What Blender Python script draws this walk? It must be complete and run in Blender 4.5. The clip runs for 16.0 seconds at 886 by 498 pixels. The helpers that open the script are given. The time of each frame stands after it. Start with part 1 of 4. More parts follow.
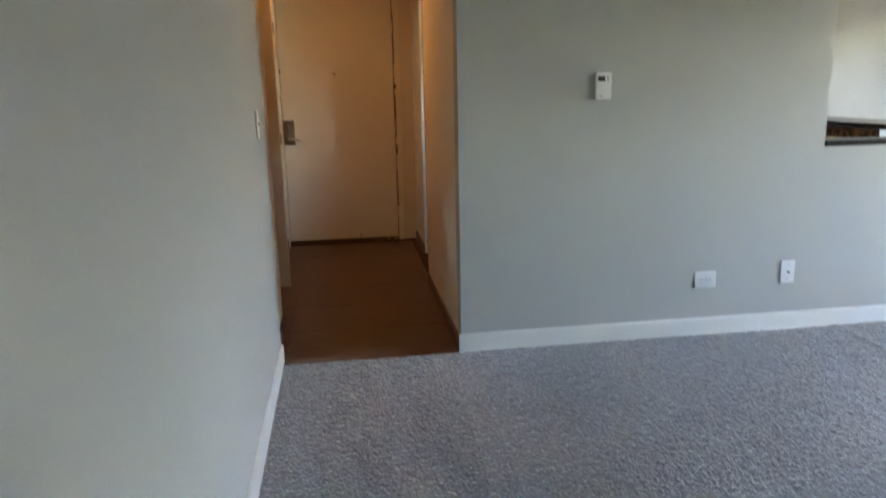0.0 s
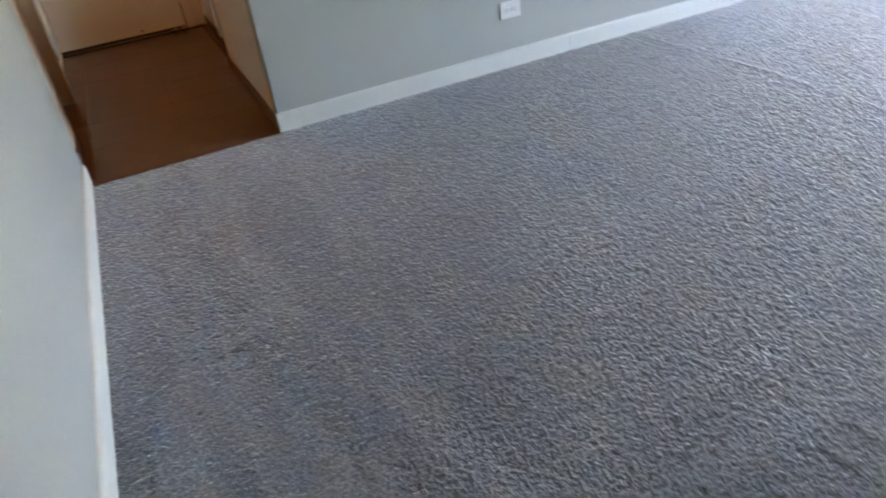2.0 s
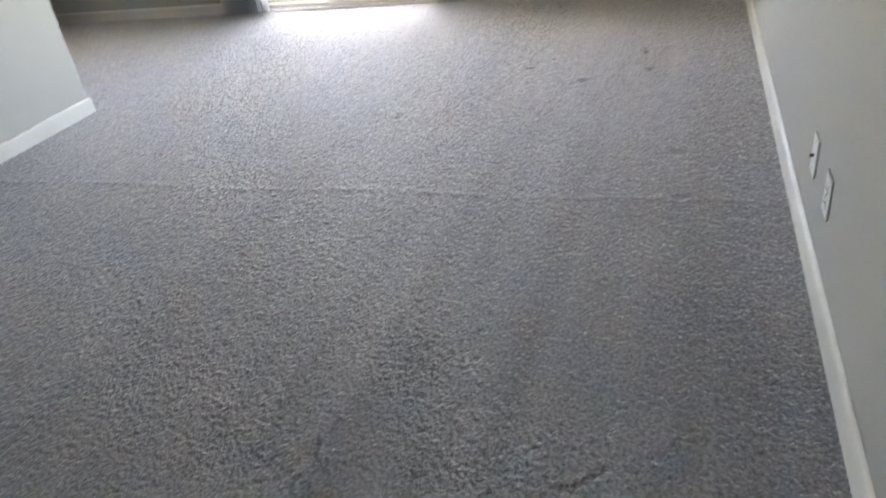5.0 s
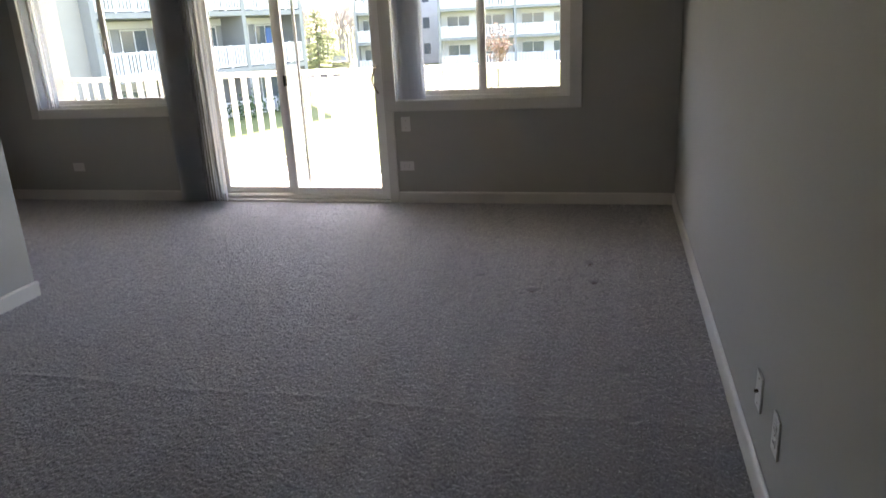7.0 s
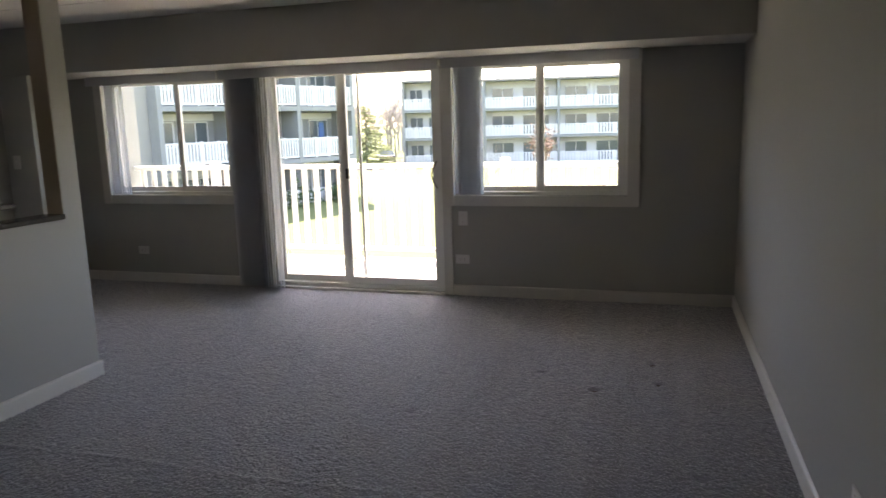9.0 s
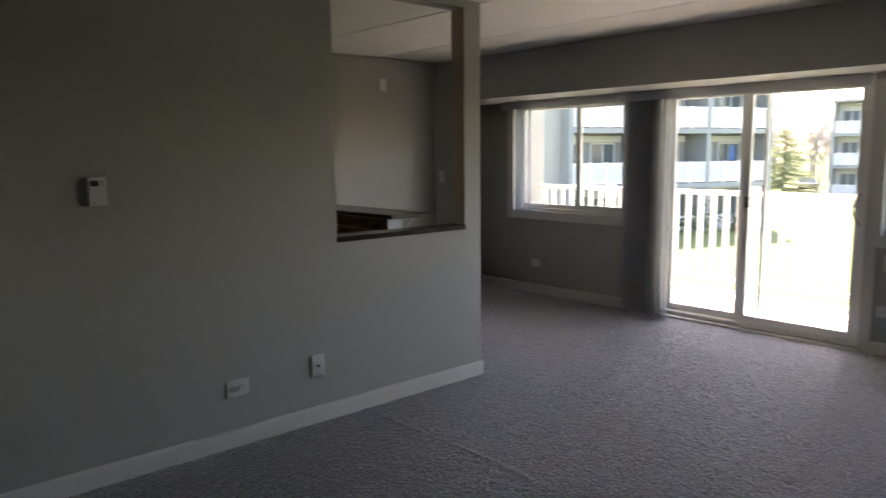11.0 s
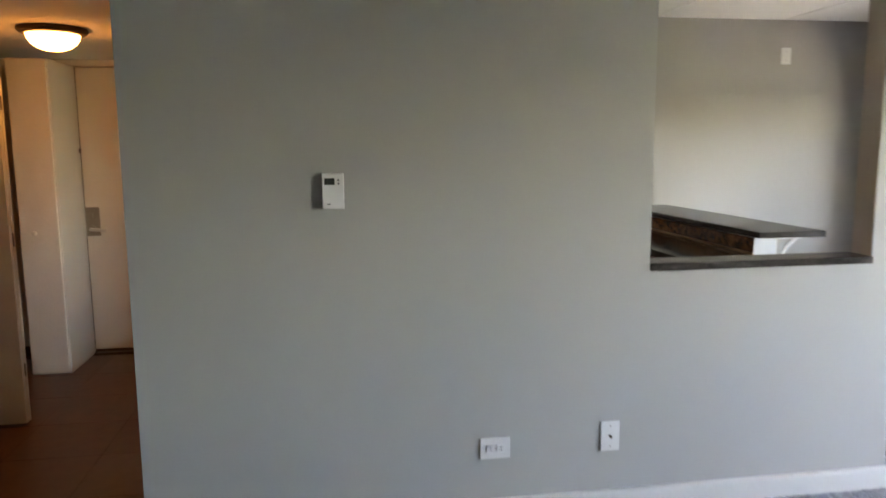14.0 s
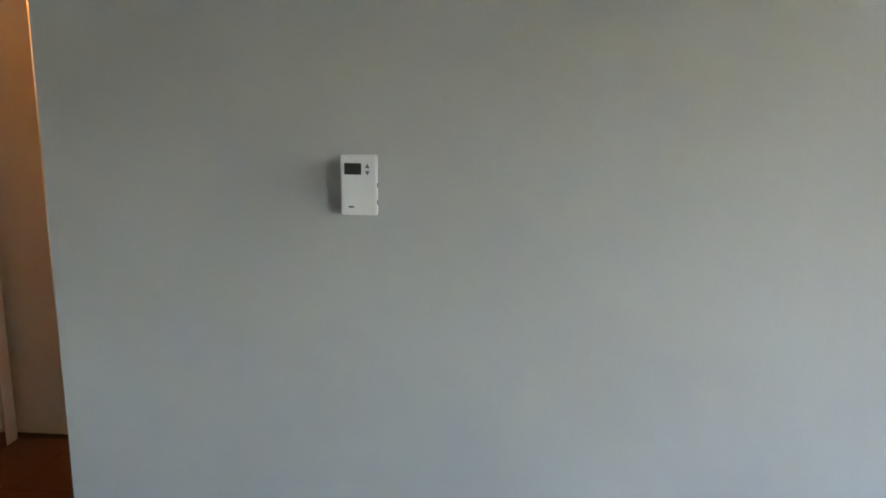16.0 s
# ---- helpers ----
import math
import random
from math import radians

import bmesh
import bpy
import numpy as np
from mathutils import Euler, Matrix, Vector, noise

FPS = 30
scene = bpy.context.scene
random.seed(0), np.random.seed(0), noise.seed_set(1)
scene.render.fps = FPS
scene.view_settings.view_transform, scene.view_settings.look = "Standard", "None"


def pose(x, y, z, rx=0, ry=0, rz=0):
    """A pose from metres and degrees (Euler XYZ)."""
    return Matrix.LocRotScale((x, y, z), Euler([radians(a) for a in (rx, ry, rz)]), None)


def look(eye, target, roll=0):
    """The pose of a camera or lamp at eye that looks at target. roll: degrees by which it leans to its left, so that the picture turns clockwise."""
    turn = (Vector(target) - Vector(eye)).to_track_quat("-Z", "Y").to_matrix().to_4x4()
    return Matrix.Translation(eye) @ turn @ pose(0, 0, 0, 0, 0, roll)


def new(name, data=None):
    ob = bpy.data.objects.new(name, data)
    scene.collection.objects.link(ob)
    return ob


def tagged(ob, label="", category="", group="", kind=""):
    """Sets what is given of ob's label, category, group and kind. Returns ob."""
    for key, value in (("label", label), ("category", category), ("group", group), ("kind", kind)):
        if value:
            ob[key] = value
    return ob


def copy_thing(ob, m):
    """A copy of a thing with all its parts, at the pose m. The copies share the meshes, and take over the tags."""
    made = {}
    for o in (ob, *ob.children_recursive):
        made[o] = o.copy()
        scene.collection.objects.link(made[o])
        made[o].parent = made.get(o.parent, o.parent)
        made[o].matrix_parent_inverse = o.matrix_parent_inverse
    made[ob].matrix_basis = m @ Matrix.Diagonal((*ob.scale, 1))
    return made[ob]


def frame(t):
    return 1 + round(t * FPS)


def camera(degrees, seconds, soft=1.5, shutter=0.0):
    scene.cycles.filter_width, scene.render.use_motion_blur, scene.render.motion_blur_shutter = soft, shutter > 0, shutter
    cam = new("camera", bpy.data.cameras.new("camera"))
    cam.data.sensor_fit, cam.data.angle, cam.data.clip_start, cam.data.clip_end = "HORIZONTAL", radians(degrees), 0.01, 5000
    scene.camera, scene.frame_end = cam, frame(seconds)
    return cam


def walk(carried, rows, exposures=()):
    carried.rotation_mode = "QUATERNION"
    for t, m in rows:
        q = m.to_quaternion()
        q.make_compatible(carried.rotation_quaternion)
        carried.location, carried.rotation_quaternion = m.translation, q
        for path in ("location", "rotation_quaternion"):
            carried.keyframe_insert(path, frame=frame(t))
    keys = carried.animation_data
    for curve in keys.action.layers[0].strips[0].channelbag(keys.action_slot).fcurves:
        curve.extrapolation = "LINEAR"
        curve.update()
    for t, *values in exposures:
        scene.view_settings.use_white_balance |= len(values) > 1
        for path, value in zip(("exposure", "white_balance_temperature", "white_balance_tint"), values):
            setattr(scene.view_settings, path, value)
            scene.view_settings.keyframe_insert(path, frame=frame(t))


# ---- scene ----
cam = camera(63.8, 16.0, shutter=0.5)
PATH = [
    (0, (-0.557, -3.387, 1.333), (-0.288, -1.457, 0.881), -1.2),
    (0.5, (-0.557, -3.368, 1.324), (-0.232, -1.5, 0.685), -2.7),
    (1, (-0.565, -3.37, 1.305), (-0.186, -1.559, 0.545), -3.6),
    (1.5, (-0.55, -3.373, 1.27), (-0.07, -1.657, 0.361), -6.0),
    (2, (-0.524, -3.352, 1.252), (0.074, -1.761, 0.197), -8.6),
    (2.5, (-0.479, -3.368, 1.238), (0.313, -1.913, 0.117), -9.4),
    (3, (-0.431, -3.374, 1.295), (0.601, -2.163, 0.084), -10.1),
    (3.5, (-0.374, -3.41, 1.286), (0.891, -2.441, 0.077), -9.3),
    (4, (-0.331, -3.411, 1.254), (1.076, -2.593, 0.091), -9.0),
    (4.5, (-0.321, -3.411, 1.255), (1.179, -2.704, 0.137), -8.6),
    (5, (-0.312, -3.428, 1.288), (1.287, -2.816, 0.255), -8.1),
    (5.2, (-0.318, -3.427, 1.284), (1.329, -2.848, 0.307), -7.5),
    (7.3, (-0.307, -3.349, 1.462), (1.566, -2.906, 0.915), -2.9),
    (7.5, (-0.344, -3.344, 1.471), (1.543, -2.918, 0.961), -3.1),
    (8, (-0.345, -3.353, 1.482), (1.557, -2.904, 1.057), -2.5),
    (8.2, (-0.356, -3.329, 1.476), (1.552, -2.875, 1.084), -2.0),
    (10.3, (-0.351, -3.203, 1.444), (1.243, -2.026, 1.173), -1.6),
    (10.5, (-0.304, -3.242, 1.443), (1.185, -1.929, 1.192), -1.5),
    (11, (-0.211, -3.263, 1.457), (1.106, -1.782, 1.19), -0.5),
    (11.5, (-0.155, -3.307, 1.459), (0.94, -1.655, 1.192), 0.1),
    (12, (-0.08, -3.264, 1.46), (0.887, -1.541, 1.15), -0.8),
    (12.5, (0.035, -3.088, 1.464), (0.928, -1.321, 1.176), 0.1),
    (13, (0.184, -2.893, 1.483), (0.969, -1.072, 1.222), -1.4),
    (13.5, (0.431, -2.734, 1.441), (0.992, -0.847, 1.091), -1.1),
    (14, (0.707, -2.573, 1.454), (1.01, -0.615, 1.175), -0.4),
    (14.5, (0.816, -2.285, 1.447), (1.025, -0.31, 1.208), -0.0),
    (15, (0.909, -2.015, 1.47), (1.012, -0.045, 1.136), -1.2),
    (15.5, (1.015, -1.712, 1.479), (0.886, 0.256, 1.144), 0.4),
    (16, (1.02, -1.49, 1.451), (0.845, 0.469, 1.085), 0.5),
]
EXPOSURE = (
    (0, 5.47, 6900, 14), (1, 5.47, 6950, 14), (2.5, 5.77, 7100, 14), (4, 5.59, 7500, 14), (5.2, 5.22, 8200, 14),
    (7.3, 3.42, 8000, 20), (8.2, 3.22, 8000, 20), (10.3, 3.12, 8000, 21), (11, 3.27, 8000, 21), (11.5, 3.82, 7900, 21),
    (12, 4.55, 7900, 21), (12.5, 4.87, 7900, 21), (13, 5.05, 8000, 21), (14, 5.25, 7500, 20), (15, 5.44, 7150, 20), (16, 5.57, 6750, 17))
walk(cam, [(t, look(eye, target, roll)) for t, eye, target, roll in PATH], EXPOSURE)

# ---- world, sun ----
SUN_EL, SUN_AZ = radians(57), radians(58)
world = bpy.data.worlds.new("world")
scene.world = world
world.use_nodes = True
wn = world.node_tree
sky = wn.nodes.new("ShaderNodeTexSky")
sky.sky_type, sky.sun_disc = "NISHITA", False
sky.sun_elevation, sky.sun_rotation = SUN_EL, SUN_AZ
wn.links.new(sky.outputs[0], wn.nodes["Background"].inputs[0])
wn.nodes["Background"].inputs[1].default_value = 0.15
sun = new("sun", bpy.data.lights.new("sun", "SUN"))
sun.data.energy, sun.data.angle, sun.data.color = 4.1, radians(0.6), (1, 0.95, 0.87)
sun_from = Vector((math.sin(SUN_AZ) * math.cos(SUN_EL), math.cos(SUN_AZ) * math.cos(SUN_EL), math.sin(SUN_EL)))
sun.matrix_world = look(sun_from * 40, (0, 0, 0))

# the openings through which the sky lights the room
for y0, y1, z0, z1 in ((-1.46, 0.12, 0.06, 1.94), (0.53, 1.855, 0.89, 1.925), (-2.98, -1.63, 0.89, 1.925)):
    portal = bpy.data.lights.new("window_portal", "AREA")
    portal.shape, portal.size, portal.size_y, portal.energy = "RECTANGLE", z1 - z0, y1 - y0, 0.01
    portal.cycles.is_portal = True
    new("window_portal", portal).matrix_world = Matrix.Translation((5.54, (y0 + y1) / 2, (z0 + z1) / 2)) @ Matrix.Rotation(radians(90), 4, "Y")

# ---- materials ----


def material(name, color, rough=0.6, metal=0.0, bump=0.0, scale=40.0, vary=0.08, big=1.5, piece=0.0, spec=0.5, detail=4.0, stretch=(1, 1, 1)):
    """Paint, plaster, metal: a base colour with a broad and a fine variation and a fine relief."""
    m = bpy.data.materials.new(name)
    m.use_nodes = True
    nt = m.node_tree
    b = nt.nodes["Principled BSDF"]
    b.inputs["Roughness"].default_value, b.inputs["Metallic"].default_value = rough, metal
    b.inputs["Specular IOR Level"].default_value = spec
    co = nt.nodes.new("ShaderNodeTexCoord")
    mp = nt.nodes.new("ShaderNodeMapping")
    mp.inputs["Scale"].default_value = stretch
    nt.links.new(co.outputs["Object"], mp.inputs[0])
    n1, n2 = nt.nodes.new("ShaderNodeTexNoise"), nt.nodes.new("ShaderNodeTexNoise")
    n1.inputs["Scale"].default_value, n2.inputs["Scale"].default_value = big, scale
    n1.inputs["Detail"].default_value, n2.inputs["Detail"].default_value = 3, detail
    add = nt.nodes.new("ShaderNodeMath")
    add.operation = "ADD"
    for n in (n1, n2):
        nt.links.new(mp.outputs[0], n.inputs["Vector"])
    nt.links.new(n1.outputs[0], add.inputs[0])
    nt.links.new(n2.outputs[0], add.inputs[1])
    out = add.outputs[0]
    if piece:
        inf = nt.nodes.new("ShaderNodeObjectInfo")
        ma = nt.nodes.new("ShaderNodeMath")
        ma.operation = "MULTIPLY_ADD"
        ma.inputs[1].default_value = piece
        nt.links.new(inf.outputs["Random"], ma.inputs[0])
        nt.links.new(out, ma.inputs[2])
        out = ma.outputs[0]
    ramp = nt.nodes.new("ShaderNodeMapRange")
    ramp.inputs["From Min"].default_value, ramp.inputs["From Max"].default_value = 0.6, 1.4 + piece
    ramp.inputs["To Min"].default_value, ramp.inputs["To Max"].default_value = 1 - vary, 1 + vary
    nt.links.new(out, ramp.inputs[0])
    mul = nt.nodes.new("ShaderNodeVectorMath")
    mul.operation = "SCALE"
    mul.inputs[0].default_value = color
    nt.links.new(ramp.outputs[0], mul.inputs["Scale"])
    nt.links.new(mul.outputs[0], b.inputs["Base Color"])
    if bump:
        bp = nt.nodes.new("ShaderNodeBump")
        bp.inputs["Strength"].default_value, bp.inputs["Distance"].default_value = bump, 0.01
        nt.links.new(n2.outputs[0], bp.inputs["Height"])
        nt.links.new(bp.outputs[0], b.inputs["Normal"])
    return m


def glass_material():
    m = bpy.data.materials.new("window_glass")
    m.use_nodes = True
    b = m.node_tree.nodes["Principled BSDF"]
    b.inputs["Base Color"].default_value = (1, 1, 1, 1)
    b.inputs["Roughness"].default_value, b.inputs["Transmission Weight"].default_value = 0.0, 1.0
    b.inputs["IOR"].default_value = 1.02
    return m


def glow_material(name, color, strength):
    m = bpy.data.materials.new(name)
    m.use_nodes = True
    b = m.node_tree.nodes["Principled BSDF"]
    b.inputs["Base Color"].default_value = (0.8, 0.75, 0.65, 1)
    b.inputs["Emission Color"].default_value, b.inputs["Emission Strength"].default_value = (*color, 1), strength
    return m


def carpet_material():
    """Cut pile: tuft-sized mottling, and broad strokes left by the vacuum cleaner where the pile lies another way."""
    m = material("carpet", (0.212, 0.207, 0.230), 0.6, bump=0.85, scale=85, vary=0.46, big=110, spec=0.4, detail=2)
    nt = m.node_tree
    b = nt.nodes["Principled BSDF"]
    b.inputs["Sheen Weight"].default_value = 1.0
    b.inputs["Sheen Roughness"].default_value = 0.3
    co = nt.nodes.new("ShaderNodeTexCoord")
    mp = nt.nodes.new("ShaderNodeMapping")
    mp.inputs["Rotation"].default_value = (0, 0, radians(5))
    mp.inputs["Scale"].default_value = (0.16, 4.8, 1)
    nt.links.new(co.outputs["Object"], mp.inputs[0])
    n = nt.nodes.new("ShaderNodeTexNoise")
    n.inputs["Scale"].default_value, n.inputs["Detail"].default_value, n.inputs["Distortion"].default_value = 1.5, 3, 0.35
    nt.links.new(mp.outputs[0], n.inputs["Vector"])
    r = nt.nodes.new("ShaderNodeMapRange")
    r.inputs["From Min"].default_value, r.inputs["From Max"].default_value = 0.36, 0.64
    r.inputs["To Min"].default_value, r.inputs["To Max"].default_value = 0.905, 1.09
    nt.links.new(n.outputs[0], r.inputs[0])
    # the strokes show most along the south side of the room
    where = nt.nodes.new("ShaderNodeSeparateXYZ")
    nt.links.new(co.outputs["Object"], where.inputs[0])
    amount = nt.nodes.new("ShaderNodeMapRange")
    amount.inputs["From Min"].default_value, amount.inputs["From Max"].default_value = -2.7, -1.3
    amount.inputs["To Min"].default_value, amount.inputs["To Max"].default_value = 1.0, 0.3
    nt.links.new(where.outputs["Y"], amount.inputs[0])
    strokes = nt.nodes.new("ShaderNodeMix")
    strokes.inputs["A"].default_value = 1.0
    nt.links.new(amount.outputs[0], strokes.inputs["Factor"])
    nt.links.new(r.outputs[0], strokes.inputs["B"])
    r = strokes
    # strokes out of the hall run the other way, up to a ragged edge
    mp2 = nt.nodes.new("ShaderNodeMapping")
    mp2.inputs["Rotation"].default_value = (0, 0, radians(-14))
    mp2.inputs["Scale"].default_value = (4.5, 0.7, 1)
    nt.links.new(co.outputs["Object"], mp2.inputs[0])
    n2 = nt.nodes.new("ShaderNodeTexNoise")
    n2.inputs["Scale"].default_value, n2.inputs["Detail"].default_value, n2.inputs["Distortion"].default_value = 1.3, 4, 0.8
    nt.links.new(mp2.outputs[0], n2.inputs["Vector"])
    r2 = nt.nodes.new("ShaderNodeMapRange")
    r2.inputs["From Min"].default_value, r2.inputs["From Max"].default_value = 0.44, 0.56
    r2.inputs["To Min"].default_value, r2.inputs["To Max"].default_value = 0.92, 1.16
    nt.links.new(n2.outputs[0], r2.inputs[0])
    xyz = nt.nodes.new("ShaderNodeSeparateXYZ")
    nt.links.new(co.outputs["Object"], xyz.inputs[0])
    edge = nt.nodes.new("ShaderNodeMath")
    edge.operation = "MULTIPLY_ADD"
    edge.inputs[1].default_value = 0.3
    nt.links.new(n2.outputs[0], edge.inputs[0])
    nt.links.new(xyz.outputs["X"], edge.inputs[2])
    side = nt.nodes.new("ShaderNodeMapRange")
    side.inputs["From Min"].default_value, side.inputs["From Max"].default_value = 0.16, 0.20
    nt.links.new(edge.outputs[0], side.inputs[0])
    mix = nt.nodes.new("ShaderNodeMix")
    nt.links.new(side.outputs[0], mix.inputs["Factor"])
    nt.links.new(r2.outputs[0], mix.inputs["A"])
    nt.links.new(r.outputs[0], mix.inputs["B"])
    # past the seam the colour is lightened, standing for light on differently leaning pile
    width = nt.nodes.new("ShaderNodeMapRange")
    width.inputs["From Min"].default_value, width.inputs["From Max"].default_value = 2.05, 2.11
    width.inputs["To Min"].default_value, width.inputs["To Max"].default_value = 0.97, 1.07
    nt.links.new(xyz.outputs["X"], width.inputs[0])
    r = nt.nodes.new("ShaderNodeMath")
    r.operation = "MULTIPLY"
    nt.links.new(mix.outputs[0], r.inputs[0])
    nt.links.new(width.outputs[0], r.inputs[1])
    mul = nt.nodes.new("ShaderNodeVectorMath")
    mul.operation = "SCALE"
    old = b.inputs["Base Color"].links[0].from_socket
    nt.links.new(old, mul.inputs[0])
    nt.links.new(r.outputs[0], mul.inputs["Scale"])
    nt.links.new(mul.outputs[0], b.inputs["Base Color"])
    return m


PAINT = material("grey_wall_paint", (0.365, 0.362, 0.338), 0.75, bump=0.12, scale=220, vary=0.025, big=1.2)
KITCHEN_PAINT = material("warm_grey_paint", (0.335, 0.315, 0.28), 0.75, bump=0.12, scale=220, vary=0.03)
TAN_FACE = material("tan_jamb_face", (0.44, 0.36, 0.29), 0.6, bump=0.1, scale=120, vary=0.08)
WARM_PAINT = material("hall_wall_paint", (0.62, 0.58, 0.50), 0.7, bump=0.1, scale=200, vary=0.04)
CEILING = material("ceiling_paint", (0.80, 0.78, 0.73), 0.9, bump=0.3, scale=120, vary=0.04)
TRIM = material("white_trim_paint", (0.60, 0.59, 0.55), 0.4, bump=0.04, scale=60, vary=0.04)
VINYL = material("white_vinyl", (0.8, 0.8, 0.77), 0.35, vary=0.03)
DOOR_PAINT = material("cream_door_paint", (0.66, 0.62, 0.52), 0.45, bump=0.05, scale=90, vary=0.05)
PLASTIC = material("white_plastic", (0.62, 0.62, 0.6), 0.35, vary=0.02)
DARK_PLASTIC = material("dark_plastic", (0.03, 0.03, 0.03), 0.35, vary=0.1)
LCD = material("lcd_screen", (0.055, 0.06, 0.055), 0.15, vary=0.05)
GREY_MARK = material("grey_print", (0.13, 0.13, 0.13), 0.5)
BRIGHT_STEEL = material("polished_steel", (0.62, 0.6, 0.56), 0.3, metal=1.0, vary=0.06, scale=90)
STEEL = material("brushed_steel", (0.3, 0.26, 0.21), 0.35, metal=1.0, vary=0.08, scale=90)
DARK_METAL = material("dark_bronze", (0.10, 0.07, 0.05), 0.45, metal=0.8, vary=0.15)
CARPET = carpet_material()
TILE = material("brown_ceramic_tile", (0.08, 0.033, 0.016), 0.38, bump=0.12, scale=14, vary=0.3, big=3.5, piece=0.25)
GROUT = material("brown_grout", (0.07, 0.031, 0.016), 0.9, bump=0.3, scale=200, vary=0.2)
BROWN_BASE = material("brown_wood_base", (0.10, 0.05, 0.03), 0.5, vary=0.25, scale=30, stretch=(1, 6, 6))
STONE = material("dark_speckled_stone", (0.03, 0.025, 0.024), 0.25, vary=0.7, scale=260, big=60, spec=0.35)
COUNTER = material("dark_brown_stone", (0.04, 0.018, 0.01), 0.12, vary=0.6, scale=200, big=40, spec=0.25)
MOSAIC = material("brown_mosaic", (0.13, 0.055, 0.022), 0.25, vary=0.85, scale=60, big=14, piece=2.2)
FAR_RAIL = material("far_white_rail", (0.58, 0.59, 0.6), 0.5, vary=0.05)
LINER = material("tan_liner", (0.28, 0.15, 0.07), 0.4, vary=0.2)
BLIND = material("grey_blind_vinyl", (0.62, 0.635, 0.66), 0.55, bump=0.1, scale=90, vary=0.05, stretch=(1, 1, 0.1))
bn = BLIND.node_tree
mixer, thin = bn.nodes.new("ShaderNodeMixShader"), bn.nodes.new("ShaderNodeBsdfTranslucent")
thin.inputs[0].default_value = (0.68, 0.69, 0.71, 1)
mixer.inputs[0].default_value = 0.22
bn.links.new(bn.nodes["Principled BSDF"].outputs[0], mixer.inputs[1])
bn.links.new(thin.outputs[0], mixer.inputs[2])
bn.links.new(mixer.outputs[0], bn.nodes["Material Output"].inputs[0])
GLASS = glass_material()
LAMP_GLASS = glow_material("lit_opal_glass", (1.0, 0.41, 0.09), 0.82)
CONCRETE = material("balcony_concrete", (0.56, 0.55, 0.52), 0.85, bump=0.3, scale=60, vary=0.12)
RAIL_WHITE = material("white_rail_paint", (0.8, 0.8, 0.78), 0.4, vary=0.03)
CREAM_STUCCO = material("cream_stucco", (0.30, 0.30, 0.285), 0.9, bump=0.4, scale=70, vary=0.06)
GREY_SIDING = material("grey_green_siding", (0.22, 0.235, 0.24), 0.8, bump=0.2, scale=30, vary=0.08)
PALE_PANEL = material("pale_facade_panel", (0.50, 0.52, 0.54), 0.8, vary=0.05)
DARK_GLASS = material("far_window_glass", (0.10, 0.125, 0.14), 0.08, vary=0.3, big=0.4)
ROOFING = material("flat_roof_edge", (0.2, 0.2, 0.2), 0.85, vary=0.1)
GRASS = material("lawn", (0.085, 0.11, 0.03), 0.95, bump=0.6, scale=25, vary=0.35, big=0.12)
ASPHALT = material("asphalt", (0.055, 0.055, 0.058), 0.9, bump=0.3, scale=40, vary=0.2)
NEEDLES = material("conifer_needles", (0.15, 0.18, 0.07), 0.8, vary=0.5, big=3)
BARK = material("bark", (0.19, 0.17, 0.155), 0.9, bump=0.6, scale=20, vary=0.3)
TWIG = material("bare_twigs", (0.3, 0.27, 0.255), 0.9, vary=0.3)
HEDGE = material("hedge_leaves", (0.05, 0.09, 0.035), 0.8, vary=0.4, big=4)
BLOSSOM = material("reddish_leaves", (0.22, 0.14, 0.11), 0.8, vary=0.4, big=4)
CAR_PAINT = material("dark_car_paint", (0.03, 0.03, 0.035), 0.25, vary=0.05)
RUBBER = material("rubber", (0.02, 0.02, 0.02), 0.8)
BLUE_CLOTH = material("blue_cloth", (0.03, 0.08, 0.2), 0.8, vary=0.2)

# ---- builders ----


def finish(name, bm, mat, parent=None, label="", smooth=False):
    me = bpy.data.meshes.new(name)
    bmesh.ops.recalc_face_normals(bm, faces=bm.faces)
    bm.to_mesh(me)
    bm.free()
    me.materials.append(mat)
    if smooth:
        me.shade_smooth()
    ob = new(name, me)
    if parent is not None:
        ob.parent = parent
    return tagged(ob, label)


def part(name, bm, mat, parent, label="", smooth=False):
    return finish(name, bm, mat, parent, label, smooth)


def add_box(bm, x0, x1, y0, y1, z0, z1, bevel=0.0, m=None):
    r = bmesh.ops.create_cube(bm, size=1)
    vs = r["verts"]
    for v in vs:
        v.co = Vector(((x0 + x1) / 2 + v.co.x * (x1 - x0), (y0 + y1) / 2 + v.co.y * (y1 - y0), (z0 + z1) / 2 + v.co.z * (z1 - z0)))
    if bevel:
        es = list({e for v in vs for e in v.link_edges})
        r = bmesh.ops.bevel(bm, geom=es, offset=bevel, segments=2, affect="EDGES", profile=0.5)
        vs = list({v for f in r["faces"] for v in f.verts} | {v for v in vs if v.is_valid})
    if m is not None:
        bmesh.ops.transform(bm, matrix=m, verts=[v for v in vs if v.is_valid])
    return bm


def box(x0, x1, y0, y1, z0, z1, bevel=0.0):
    return add_box(bmesh.new(), x0, x1, y0, y1, z0, z1, bevel)


def cyl(radius, depth, m, segments=20, radius2=None):
    bm = bmesh.new()
    bmesh.ops.create_cone(bm, cap_ends=True, segments=segments, radius1=radius, radius2=radius if radius2 is None else radius2, depth=depth, matrix=m)
    return bm


